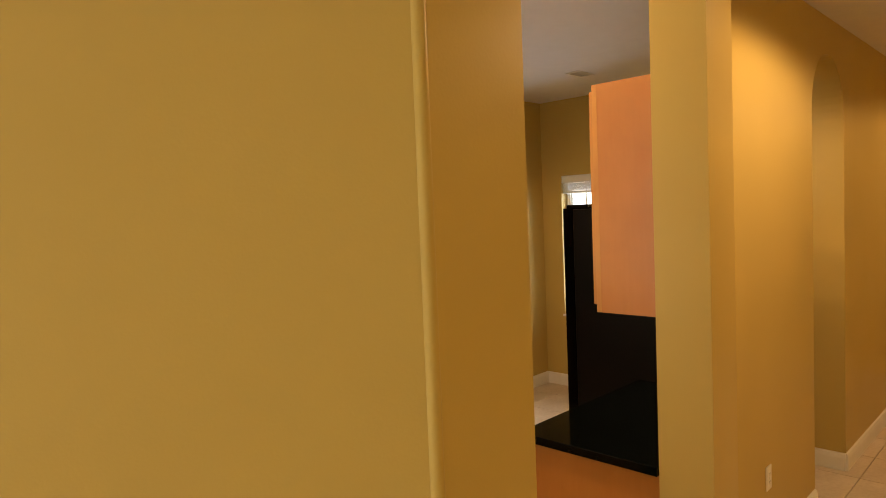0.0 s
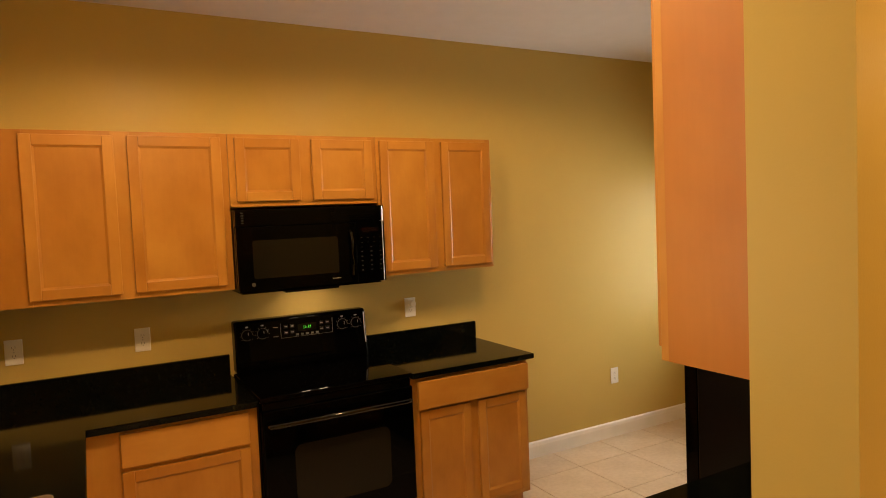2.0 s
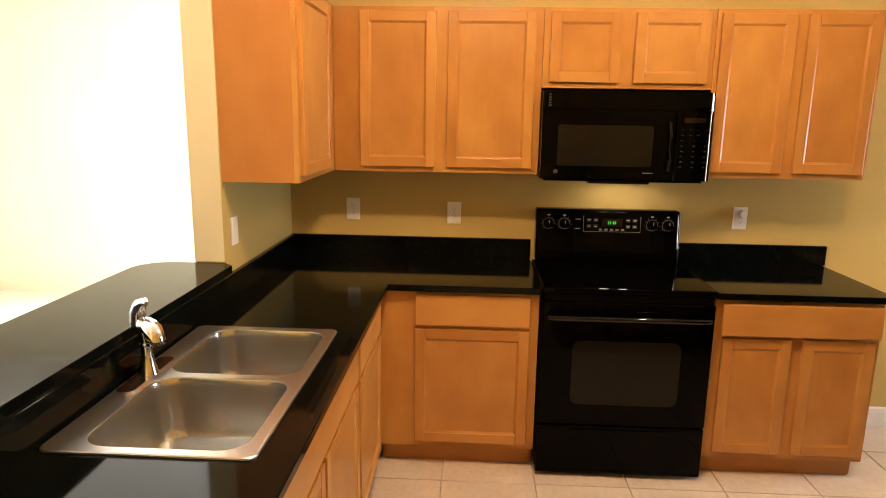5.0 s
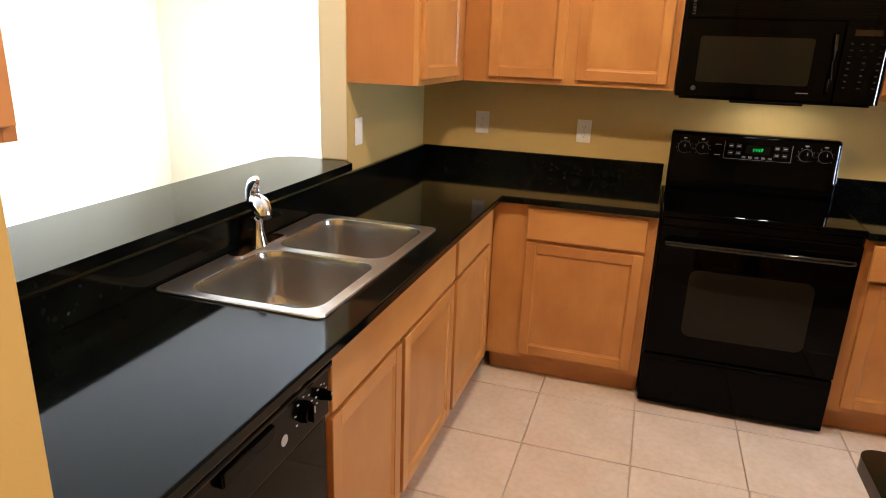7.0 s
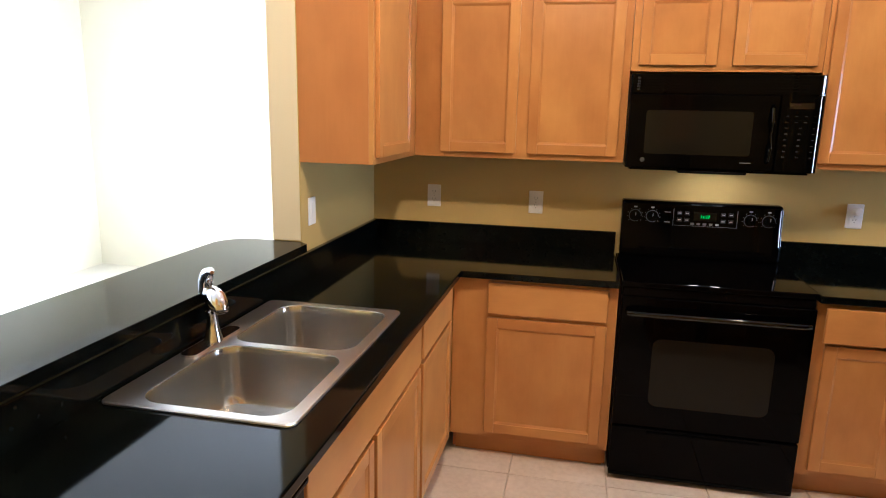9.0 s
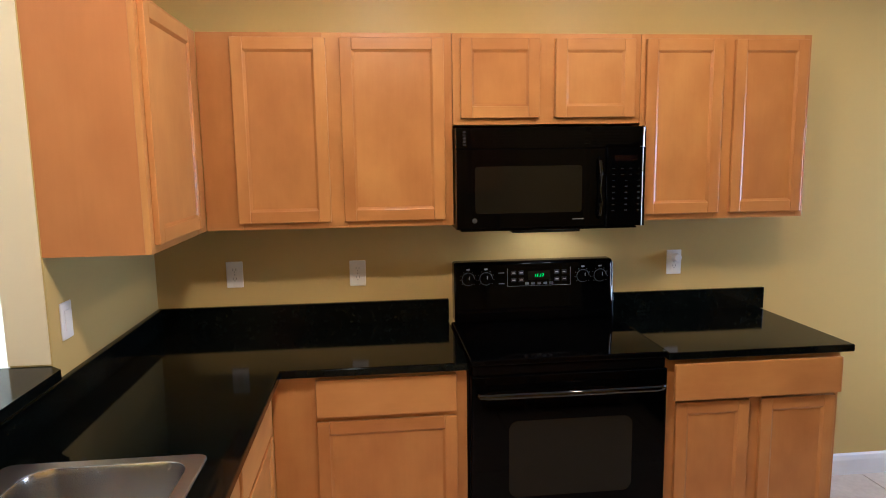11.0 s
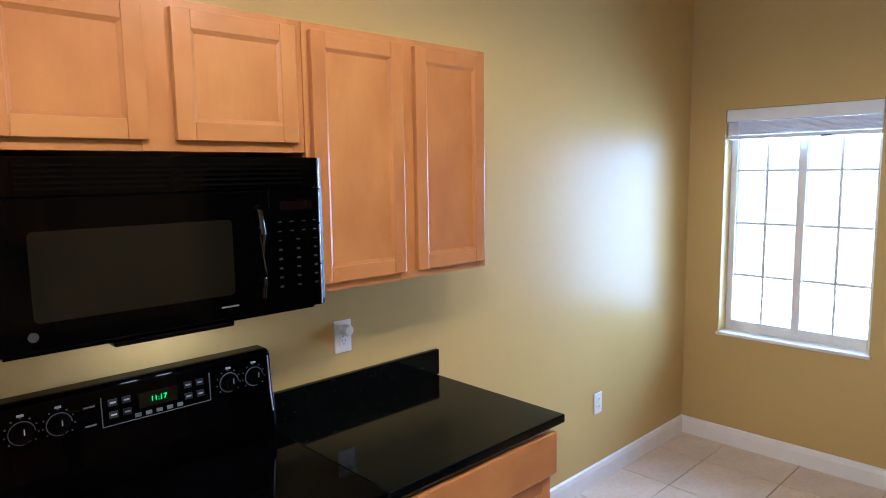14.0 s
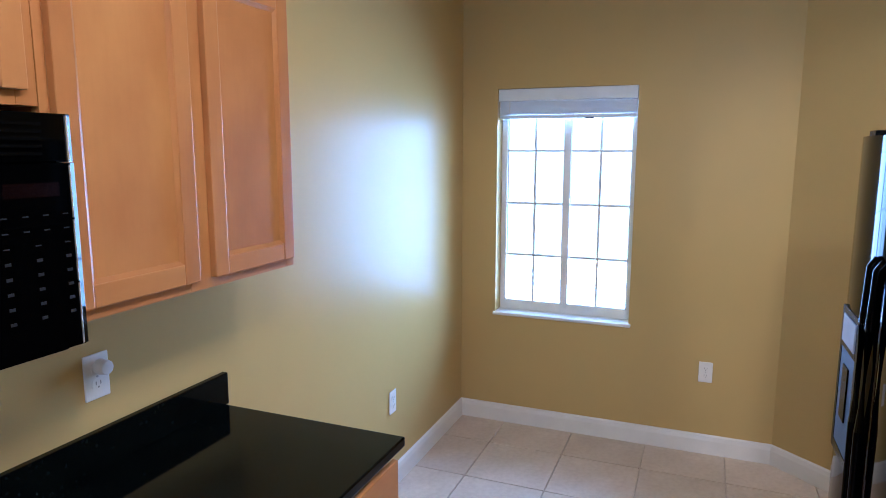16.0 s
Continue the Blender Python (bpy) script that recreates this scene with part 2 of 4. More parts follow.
def rings(bm, loops, close_last=True):
    """Skins a list of closed point loops of equal length."""
    made = [[bm.verts.new(p) for p in loop] for loop in loops]
    for a, b in zip(made, made[1:]):
        for i in range(len(a)):
            j = (i + 1) % len(a)
            bm.faces.new((a[i], a[j], b[j], b[i]))
    if close_last:
        bm.faces.new(made[-1])
    return made


def tube(bm, path, radius, seg=12):
    """A round bar along a path of points; radius may be a list."""
    radii = radius if isinstance(radius, list) else [radius] * len(path)
    pts = [Vector(p) for p in path]
    loops = []
    for i, p in enumerate(pts):
        d = (pts[min(i + 1, len(pts) - 1)] - pts[max(i - 1, 0)]).normalized()
        side = d.cross(Vector((0, 0, 1)))
        side = side.normalized() if side.length > 1e-3 else Vector((1, 0, 0))
        other = side.cross(d)
        loops.append([p + radii[i] * (math.cos(2 * math.pi * k / seg) * side + math.sin(2 * math.pi * k / seg) * other) for k in range(seg)])
    made = rings(bm, loops)
    bm.faces.new(list(reversed(made[0])))


def lettering(name, text, size, m, material, parent):
    """Flat raised characters in the built-in font, as a mesh."""
    cu = bpy.data.curves.new(name, "FONT")
    cu.body, cu.size, cu.extrude, cu.align_x, cu.align_y = text, size, 0.0003, "CENTER", "CENTER"
    tmp = bpy.data.objects.new("tmp_text", cu)
    scene.collection.objects.link(tmp)
    me = bpy.data.meshes.new_from_object(tmp.evaluated_get(bpy.context.evaluated_depsgraph_get()))
    bpy.data.objects.remove(tmp)
    me.name = name
    me.materials.clear()
    me.materials.append(material)
    ob = new(name, me)
    ob.parent = parent
    ob.matrix_local = m
    return ob


def structure(name, bm, material, label=""):
    return tagged(part(name, bm, material, None, label), kind="structure")


# ---- structure ----
def wall_box(name, dims, label, material=PAINT):
    bm = bmesh.new()
    box(bm, *dims)
    return structure(name, bm, material, label)


XR = 5.0                       # window wall
bm = bmesh.new()
box(bm, -0.12, XR + 0.15, 0.0, 0.14, 0, CEIL)
structure("wall_north", bm, PAINT, "mustard satin-painted wall behind the cooking range")
WIN = (-1.02, -0.22, 0.69, 2.045)
bm = bmesh.new()
plate(bm, [(-2.0, 0), (0, 0), (0, CEIL), (-2.0, CEIL)], [[(WIN[0], WIN[2]), (WIN[1], WIN[2]), (WIN[1], WIN[3]), (WIN[0], WIN[3])]], XR, XR + 0.15)
for v in bm.verts:
    v.co = Vector((v.co.z, v.co.x, v.co.y))
structure("wall_east", bm, PAINT, "mustard satin-painted wall round the nook window")
bm = bmesh.new()
prism(bm, [(5.0, -1.80), (5.12, -1.90), (4.47, -2.568), (4.33, -2.568)], 0, CEIL)
structure("wall_angled", bm, PAINT, "mustard painted angled wall of the breakfast nook")
bm = bmesh.new()
box(bm, -0.12, 0.0, -0.945, 0.0, 0, CEIL)
wing = structure("wall_wing", bm, PAINT, "mustard painted wing wall with a pale cream end")
# Thin pale cream skin over the wing wall's end face.
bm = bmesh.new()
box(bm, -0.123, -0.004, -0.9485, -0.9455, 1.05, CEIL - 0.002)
part("pale_end", bm, JAMB, wing, "pale cream skin on the wall end")
bm = bmesh.new()
prism(bm, [(0.31, -3.17), (0.56, -3.15), (0.56, -2.925), (0.20, -2.925), (0.0, -2.725), (0.0, -2.69), (-0.12, -2.69), (-0.12, -2.74)], 0, CEIL)
for e in [e for e in bm.edges if abs(e.verts[0].co.z - e.verts[1].co.z) > 1 and abs(e.verts[0].co.x - 0.31) < 0.01]:
    bmesh.ops.bevel(bm, geom=[e], offset=0.004, segments=3, affect="EDGES", profile=0.5)
pier = tagged(part("wall_pier", bm, PAINT, None, "mustard painted wall end with a rounded corner bead"), kind="structure")
bm = bmesh.new()
cyl(bm, (0.312, -3.168, 0.0), (0, 0, 1), 0.0105, 0.0105, CEIL, 20)
part("corner_bead", bm, PAINT, pier, smooth=True)
wall_box("wall_half", (-0.12, 0.0, -2.69, -0.945, 0, 1.012), "painted half wall under the raised bar top")
bm = bmesh.new()
prism(bm, [(1.645, -3.005), (1.975, -2.955), (1.975, -2.75), (2.0, -2.75), (2.0, -2.70), (1.905, -2.70), (1.905, -2.84), (1.62, -2.84)], 0, CEIL)
structure("wall_stub", bm, PAINT, "mustard painted wall end beside the kitchen opening")
# wall with the arched opening between hall and nook
AX0, AX1, ASPRING = 3.66, 4.33, 2.22
wall_box("wall_hall_north", (2.0, 2.56, -2.75, -2.70, 0, CEIL), "mustard painted hall wall behind the small counter")
rad = (AX1 - AX0) / 2
outline = [(2.56, 0), (AX0, 0)]
outline += [((AX0 + AX1) / 2 - rad * math.cos(math.pi * i / 24), ASPRING + rad * math.sin(math.pi * i / 24)) for i in range(25)]
outline += [(AX1, 0), (6.6, 0), (6.6, CEIL), (2.56, CEIL)]
bm = bmesh.new()
face = bm.faces.new([bm.verts.new((x, -2.75, z)) for x, z in outline])
up = bmesh.ops.extrude_face_region(bm, geom=[face])
bmesh.ops.translate(bm, vec=(0, 0.18, 0), verts=[v for v in up["geom"] if isinstance(v, bmesh.types.BMVert)])
structure("wall_arch", bm, PAINT, "mustard painted hall wall with an arched opening")
wall_box("wall_hall_east", (6.6, 6.75, -5.0, -2.57, 0, CEIL), "mustard painted end wall of the hall")
wall_box("wall_hall_south", (-3.6, 7.0, -5.15, -5.0, 0, CEIL), "mustard painted south wall of the hall")
# living room beyond the pass-through
wall_box("wall_living_north", (-3.6, -1.2, 2.2, 2.34, 0, CEIL), "bright cream living room wall", CREAM)
wall_box("wall_living_jamb", (-0.24, -0.12, 2.2, 2.34, 0, CEIL), "cream wall beside the living room window", CREAM)
wall_box("wall_living_lintel", (-1.2, -0.24, 2.2, 2.34, 2.22, CEIL), "cream wall above the living room window", CREAM)
wall_box("wall_living_apron", (-1.2, -0.24, 2.2, 2.34, 0, 0.15), "cream wall below the living room window", CREAM)
wall_box("wall_living_side", (-0.119, 0.0, 0.141, 2.2, 0, CEIL), "cream side wall of the living room", CREAM)
wall_box("wall_living_west", (-3.75, -3.6, -0.4, 2.34, 0, CEIL), "bright cream west wall of the living room", CREAM)
wall_box("wall_living_west_far", (-3.75, -3.6, -5.15, -2.3, 0, CEIL), "cream west wall beside the glazed door", CREAM)
wall_box("wall_living_west_lintel", (-3.75, -3.6, -2.3, -0.4, 2.22, CEIL), "cream wall above the glazed door", CREAM)
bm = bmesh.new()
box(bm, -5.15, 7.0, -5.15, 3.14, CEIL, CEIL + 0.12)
structure("ceiling", bm, CEILING, "pale grey-white textured ceiling with a daylight cast in its colour")
bm = bmesh.new()
box(bm, -5.15, 7.0, -5.15, 3.14, -0.2, -0.012)
structure("floor", bm, GROUT, "cream ceramic tile floor with beige grout joints")
wall_box("floor_living", (-3.6, -0.12, -2.9, 2.2, -0.012, 0.0), "beige carpet of the living room", CARPET)
bm = bmesh.new()
box(bm, -400, 400, -400, 400, -0.9, -0.6)
structure("ground", bm, plain("dry_lawn", (0.10, 0.12, 0.05), 0.9, vary=0.3, scale=0.5), "grass outside the house")
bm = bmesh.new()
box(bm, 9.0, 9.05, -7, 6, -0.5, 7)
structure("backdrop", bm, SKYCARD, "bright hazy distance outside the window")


def skirting(pts):
    """A moulded baseboard run along a line, wall on its left."""
    for (xa, ya), (xb, yb) in zip(pts, pts[1:]):
        L = math.hypot(xb - xa, yb - ya)
        bm = bmesh.new()
        prof = [(0, 0), (-0.014, 0), (-0.014, 0.080), (-0.009, 0.103), (0, 0.112)]
        a = [bm.verts.new((0, y, z)) for y, z in prof]
        f = bm.faces.new(a)
        up = bmesh.ops.extrude_face_region(bm, geom=[f])
        bmesh.ops.translate(bm, vec=(L, 0, 0), verts=[v for v in up["geom"] if isinstance(v, bmesh.types.BMVert)])
        ob = tagged(part("baseboard", bm, WHITE, None, "white painted wooden baseboard"), kind="structure")
        ob.matrix_world = Matrix.Translation((xa, ya, 0)) @ Matrix.Rotation(math.atan2(yb - ya, xb - xa), 4, "Z")


skirting([(2.80, 0.0), (5.0, 0.0), (5.0, -1.80), (4.33, -2.57), (4.33, -2.75), (6.6, -2.75), (6.6, -5.0)])
skirting([(2.0, -2.75), (3.66, -2.75), (3.66, -2.57)])


# ---- nook window ----
def nook_window():
    w = thing("window_1", "white vinyl double window with grilles and a raised blind", "window", kind="structure")
    y0, y1, z0, z1 = WIN
    xo = XR + 0.10
    bm = bmesh.new()
    for d in ((xo, xo + 0.045, y0, y0 + 0.035, z0, z1), (xo, xo + 0.045, y1 - 0.035, y1, z0, z1), (xo, xo + 0.045, y0 + 0.035, y1 - 0.035, z0, z0 + 0.075), (xo, xo + 0.045, y0 + 0.035, y1 - 0.035, z1 - 0.04, z1)):
        box(bm, *d)
    soften(bm, 0.003)
    part("window_frame", bm, WHITE, w, smooth=True)
    ym = (y0 + y1) / 2
    slab("mullion", (xo - 0.004, xo + 0.04, ym - 0.022, ym + 0.022, z0 + 0.045, z1 - 0.04), WHITE, w, bevel=0.003)
    for ya, yb in ((y0 + 0.035, ym - 0.022), (ym + 0.022, y1 - 0.035)):
        p = slab("pane", (xo + 0.020, xo + 0.024, ya, yb, z0 + 0.045, z1 - 0.04), GLASS, w)
        p.visible_shadow = False
        c = (ya + yb) / 2
        slab("grille_bar", (xo + 0.012, xo + 0.019, c - 0.007, c + 0.007, z0 + 0.045, z1 - 0.04), WHITE, w)
        for k in range(1, 4):
            z = z0 + 0.045 + (z1 - z0 - 0.085) * k / 4
            for ga, gb in ((ya, c - 0.007), (c + 0.007, yb)):
                slab("grille_bar", (xo + 0.012, xo + 0.019, ga, gb, z - 0.007, z + 0.007), WHITE, w)
    slab("window_sill", (XR - 0.018, xo, y0 - 0.012, y1 + 0.012, z0 - 0.004, z0 + 0.016), WHITE, w, bevel=0.005)
    return w


nook_window()


def blind():
    b = thing("window_blind", "white slatted blind pulled up under the window head", "blind")
    y0, y1, _, z1 = WIN
    slab("headrail", (XR + 0.002, XR + 0.062, y0 + 0.004, y1 - 0.004, z1 - 0.072, z1 - 0.002), BLIND, b, bevel=0.003)
    for k in range(12):
        z = z1 - 0.075 - k * 0.0062
        slab("slat", (XR + 0.014 + 0.002 * (k % 2), XR + 0.062, y0 + 0.008, y1 - 0.008, z - 0.0042, z), BLIND, b)
    slab("bottom_rail", (XR + 0.012, XR + 0.064, y0 + 0.008, y1 - 0.008, z1 - 0.172, z1 - 0.151), BLIND, b, bevel=0.003)
    bm = bmesh.new()
    tube(bm, [(XR + 0.008, y1 - 0.07, z1 - 0.05), (XR + 0.008, y1 - 0.071, z1 - 0.5), (XR + 0.008, y1 - 0.07, z1 - 0.62)], 0.004, 8)
    part("tilt_wand", bm, PLASTIC, b)
    slab("cord_cleat", (XR + 0.006, XR + 0.011, y0 + 0.24, y0 + 0.29, z1 - 0.176, z1 - 0.168), SLOT, b)


blind()


# ---- cabinets: built facing -y, width along x, back at y = 0 ----
def door_front(parent, name, x0, x1, z0, z1, yf, rail=0.046, flat=False):
    """A shaker door or a slab drawer front whose back lies on the face frame at yf."""
    t = 0.019
    if flat:
        return slab(name, (x0, x1, yf - t, yf, z0, z1), WOOD_X, parent, bevel=0.004)
    d = slab(name, (x0 + rail - 0.008, x1 - rail + 0.008, yf - 0.010, yf, z0 + rail - 0.008, z1 - rail + 0.008), WOOD, parent)
    for a, b in ((x0, x0 + rail), (x1 - rail, x1)):
        slab("stile", (a, b, yf - t, yf, z0, z1), WOOD, d, bevel=0.0025)
    for a, b in ((z0, z0 + rail), (z1 - rail, z1)):
        slab("rail", (x0 + rail, x1 - rail, yf - t + 0.0006, yf, a, b), WOOD_X, d, bevel=0.0025)
    # sloping bead where the panel meets the frame
    bm = bmesh.new()
    a, b = rail - 0.0005, rail + 0.009
    rings(bm, [[(x0 + q, y, z0 + q), (x1 - q, y, z0 + q), (x1 - q, y, z1 - q), (x0 + q, y, z1 - q)] for q, y in ((a, yf - 0.006), (a, yf - 0.0165), (b, yf - 0.0102), (b, yf - 0.006))], close_last=False)
    part("bead", bm, WOOD, d)
    return d


def face_frame(parent, w, z0, z1, yf, uprights, levels=()):
    """Stiles at the given x spans over the whole height, rails at z spans between them."""
    for a, b in uprights:
        slab("face_stile", (a, b, yf, yf + 0.019, z0, z1), WOOD, parent, bevel=0.001)
    for (a, b), (c, _) in zip(((u[0], u[1]) for u in uprights), uprights[1:]):
        for lo, hi in levels:
            slab("face_rail", (b, c, yf + 0.0006, yf + 0.019, lo, hi), WOOD_X, parent)


UZ0, UZ1 = 1.367, 2.118


def upper(label, m, w, doors, z0=UZ0, z1=UZ1, depth=0.305, group="kitchen wall cabinets"):
    c = thing("wall_cabinet", label, "cabinet", m, group)
    t, yf = 0.016, -depth
    for a, e in ((0, t), (w - t, w)):
        slab("side_panel", (a, e, yf + 0.019, 0, z0, z1), VENEER, c)
    slab("top_panel", (t, w - t, yf + 0.019, 0, z1 - t, z1), VENEER, c)
    slab("bottom_panel", (t, w - t, yf + 0.019, 0, z0 + 0.016, z0 + 0.016 + t), VENEER, c)
    slab("back_panel", (t, w - t, -0.008, -0.001, z0 + 0.032, z1 - t), VENEER, c)
    ups, x = [], 0.0
    for a, b in doors:
        ups.append((x, a + 0.012))
        x = b - 0.012
    ups.append((x, w))
    face_frame(c, w, z0, z1, yf, ups, ((z0, z0 + 0.038), (z1 - 0.038, z1)))
    for a, b in doors:
        door_front(c, "door", a, b, z0 + 0.025, z1 - 0.020, yf)
    return c


upper("honey maple double-door wall cabinet beside the microwave", pose(0.306, 0, 0), 0.969, [(0.126, 0.481), (0.534, 0.936)])
upper("short honey maple wall cabinet above the microwave", pose(1.277, 0, 0), 0.768, [(0.030, 0.348), (0.412, 0.741)], z0=1.765)
upper("honey maple double-door wall cabinet at the run's end", pose(2.047, 0, 0), 0.733, [(0.018, 0.345), (0.396, 0.713)])
upper("honey maple corner wall cabinet on the wing wall", pose(0, -0.945, 0, 0, 0, 90), 0.638, [(0.025, 0.525)])
upper("honey maple wall cabinet at the pass-through's end", pose(0, -2.855, 0, 0, 0, 90), 0.168, [(0.010, 0.155)])
upper("honey maple wall cabinet above the small counter", pose(1.903, -2.84, 0, 0, 0, 180), 0.225, [(0.012, 0.213)], z1=2.148, depth=0.245)

CT = 0.895                      # countertop height
BZ1 = CT - 0.031


def base(label, m, w, fronts, depth=0.60, group="kitchen base cabinets", pulled=0.0):
    """fronts: (kind, x0, x1, z0, z1), kind 'door' or 'drawer'."""
    c = thing("base_cabinet", label, "cabinet", m, group)
    yf, t = -depth, 0.016
    for a, e in ((0, t), (w - t, w)):
        slab("side_panel", (a, e, yf + 0.019, 0, 0.105, BZ1), VENEER, c)
        slab("side_foot", (a, e, yf + 0.075, 0, 0, 0.105), VENEER, c)
    slab("bottom_panel", (t, w - t, yf + 0.019, 0, 0.105, 0.121), VENEER, c)
    slab("back_panel", (t, w - t, -0.008, -0.001, 0.121, BZ1), VENEER, c)
    slab("toe_kick", (t, w - t, yf + 0.063, yf + 0.075, 0, 0.105), WOOD_X, c, "dark recessed toe kick board")
    doors = sorted((f[1], f[2]) for f in fronts if f[0] == "door")
    ups, x = [], 0.0
    for a, b in doors:
        ups.append((x, a + 0.012))
        x = b - 0.012
    ups.append((x, w))
    face_frame(c, w, 0.105, BZ1, yf, ups, ((0.105, 0.150), (0.675, 0.712), (BZ1 - 0.035, BZ1)))
    for kind, a, b, z0, z1 in fronts:
        door_front(c, "drawer_front" if kind == "drawer" else "door", a, b, z0, z1, yf - (pulled if kind == "drawer" else 0), flat=kind == "drawer")
        if kind == "drawer" and pulled:
            slab("drawer_box", (a + 0.03, b - 0.03, yf - pulled + 0.0005, yf + 0.35, z0 + 0.022, z1 - 0.03), WOOD_X, c)
    return c


DZ = (0.135, 0.685)
WZ = (0.702, 0.846)
base("honey maple base cabinet with a drawer beside the range", pose(0.567, 0, 0), 0.714, [("door", 0.158, 0.674, *DZ), ("drawer", 0.158, 0.674, *WZ)])
base("honey maple base cabinet, its drawer slightly open, at the run's end", pose(2.05, 0, 0), 0.727, [("door", 0.045, 0.345, *DZ), ("door", 0.395, 0.705, *DZ), ("drawer", 0.028, 0.712, *WZ)], pulled=0.022)
# run under the sink, facing the room's east
base("narrow honey maple base cabinet with a drawer in the corner", pose(0, -1.233, 0, 0, 0, 90), 0.632, [("door", 0.010, 0.525, *DZ), ("drawer", 0.010, 0.525, *WZ)], depth=0.565)
base("honey maple sink base cabinet with a false drawer front", pose(0, -2.256, 0, 0, 0, 90), 1.021, [("door", 0.020, 0.465, *DZ), ("door", 0.492, 0.998, *DZ), ("drawer", 0.020, 0.998, *WZ)], depth=0.565)
base("narrow honey maple base cabinet at the kitchen opening", pose(1.903, -2.84, 0, 0, 0, 180), 0.268, [("door", 0.02, 0.248, *DZ), ("drawer", 0.02, 0.248, *WZ)], depth=0.52)
base("honey maple base cabinet beside the refrigerator", pose(2.548, -2.70, 0, 0, 0, 180), 0.57, [("door", 0.02, 0.27, *DZ), ("door", 0.30, 0.55, *DZ), ("drawer", 0.02, 0.55, *WZ)], depth=0.38)

# ---- countertops ----
SINK = (0.032, 0.520, -2.16, -1.290)


def counter(name, label, outline, holes=()):
    bm = bmesh.new()
    plate(bm, outline, holes, CT - 0.030, CT)
    ob = tagged(part(name, bm, GRANITE), label, "countertop")
    mod = ob.modifiers.new("edge", "BEVEL")
    mod.width, mod.segments, mod.limit_method = 0.005, 2, "ANGLE"
    return ob


counter("countertop", "polished black granite corner countertop with a sink cut-out", [(0.001, -0.001), (1.283, -0.001), (1.283, -0.642), (0.607, -0.642), (0.607, -2.922), (0.205, -2.922), (0.003, -2.722)], [rounded(SINK[0] + 0.03, SINK[1] - 0.03, SINK[2] + 0.03, SINK[3] - 0.03, 0.03)])
counter("countertop", "polished black granite countertop beside the range", [(2.047, -0.001), (2.805, -0.001), (2.805, -0.642), (2.047, -0.642)])
counter("countertop", "polished black granite countertop of the small counter", [(1.607, -2.838), (1.903, -2.838), (1.903, -2.698), (2.55, -2.698), (2.55, -2.285)] + [(1.637 - 0.03 * math.sin(radians(a)), -2.315 + 0.03 * math.cos(radians(a))) for a in range(0, 91, 15)])


def splash(label, dims):
    return tagged(slab("backsplash", dims, GRANITE, None, bevel=0.003), label, "backsplash", "granite backsplashes")


SP = 0.998
splash("black granite upstand along the range wall", (0.0225, 1.283, -0.022, -0.001, CT + 0.0005, SP))
splash("black granite upstand beside the range", (2.047, 2.812, -0.022, -0.001, CT + 0.0005, SP))
splash("black granite upstand under the raised bar", (0.001, 0.022, -2.70, -0.002, CT + 0.0005, SP))
bm = bmesh.new()
bar = [(-0.325, -2.685), (0.040, -2.685), (0.040, -0.985), (-0.001, -0.949)]
bar += [(-0.325 + 0.13 - 0.13 * math.sin(radians(a)), -0.949 - 0.13 + 0.13 * math.cos(radians(a))) for a in range(0, 91, 10)]
plate(bm, bar, [], 1.014, 1.046)
ob = tagged(part("bar_top", bm, GRANITE), "raised black granite bar top with a rounded corner", "countertop")
mod = ob.modifiers.new("edge", "BEVEL")
mod.width, mod.segments, mod.limit_method = 0.006, 2, "ANGLE"


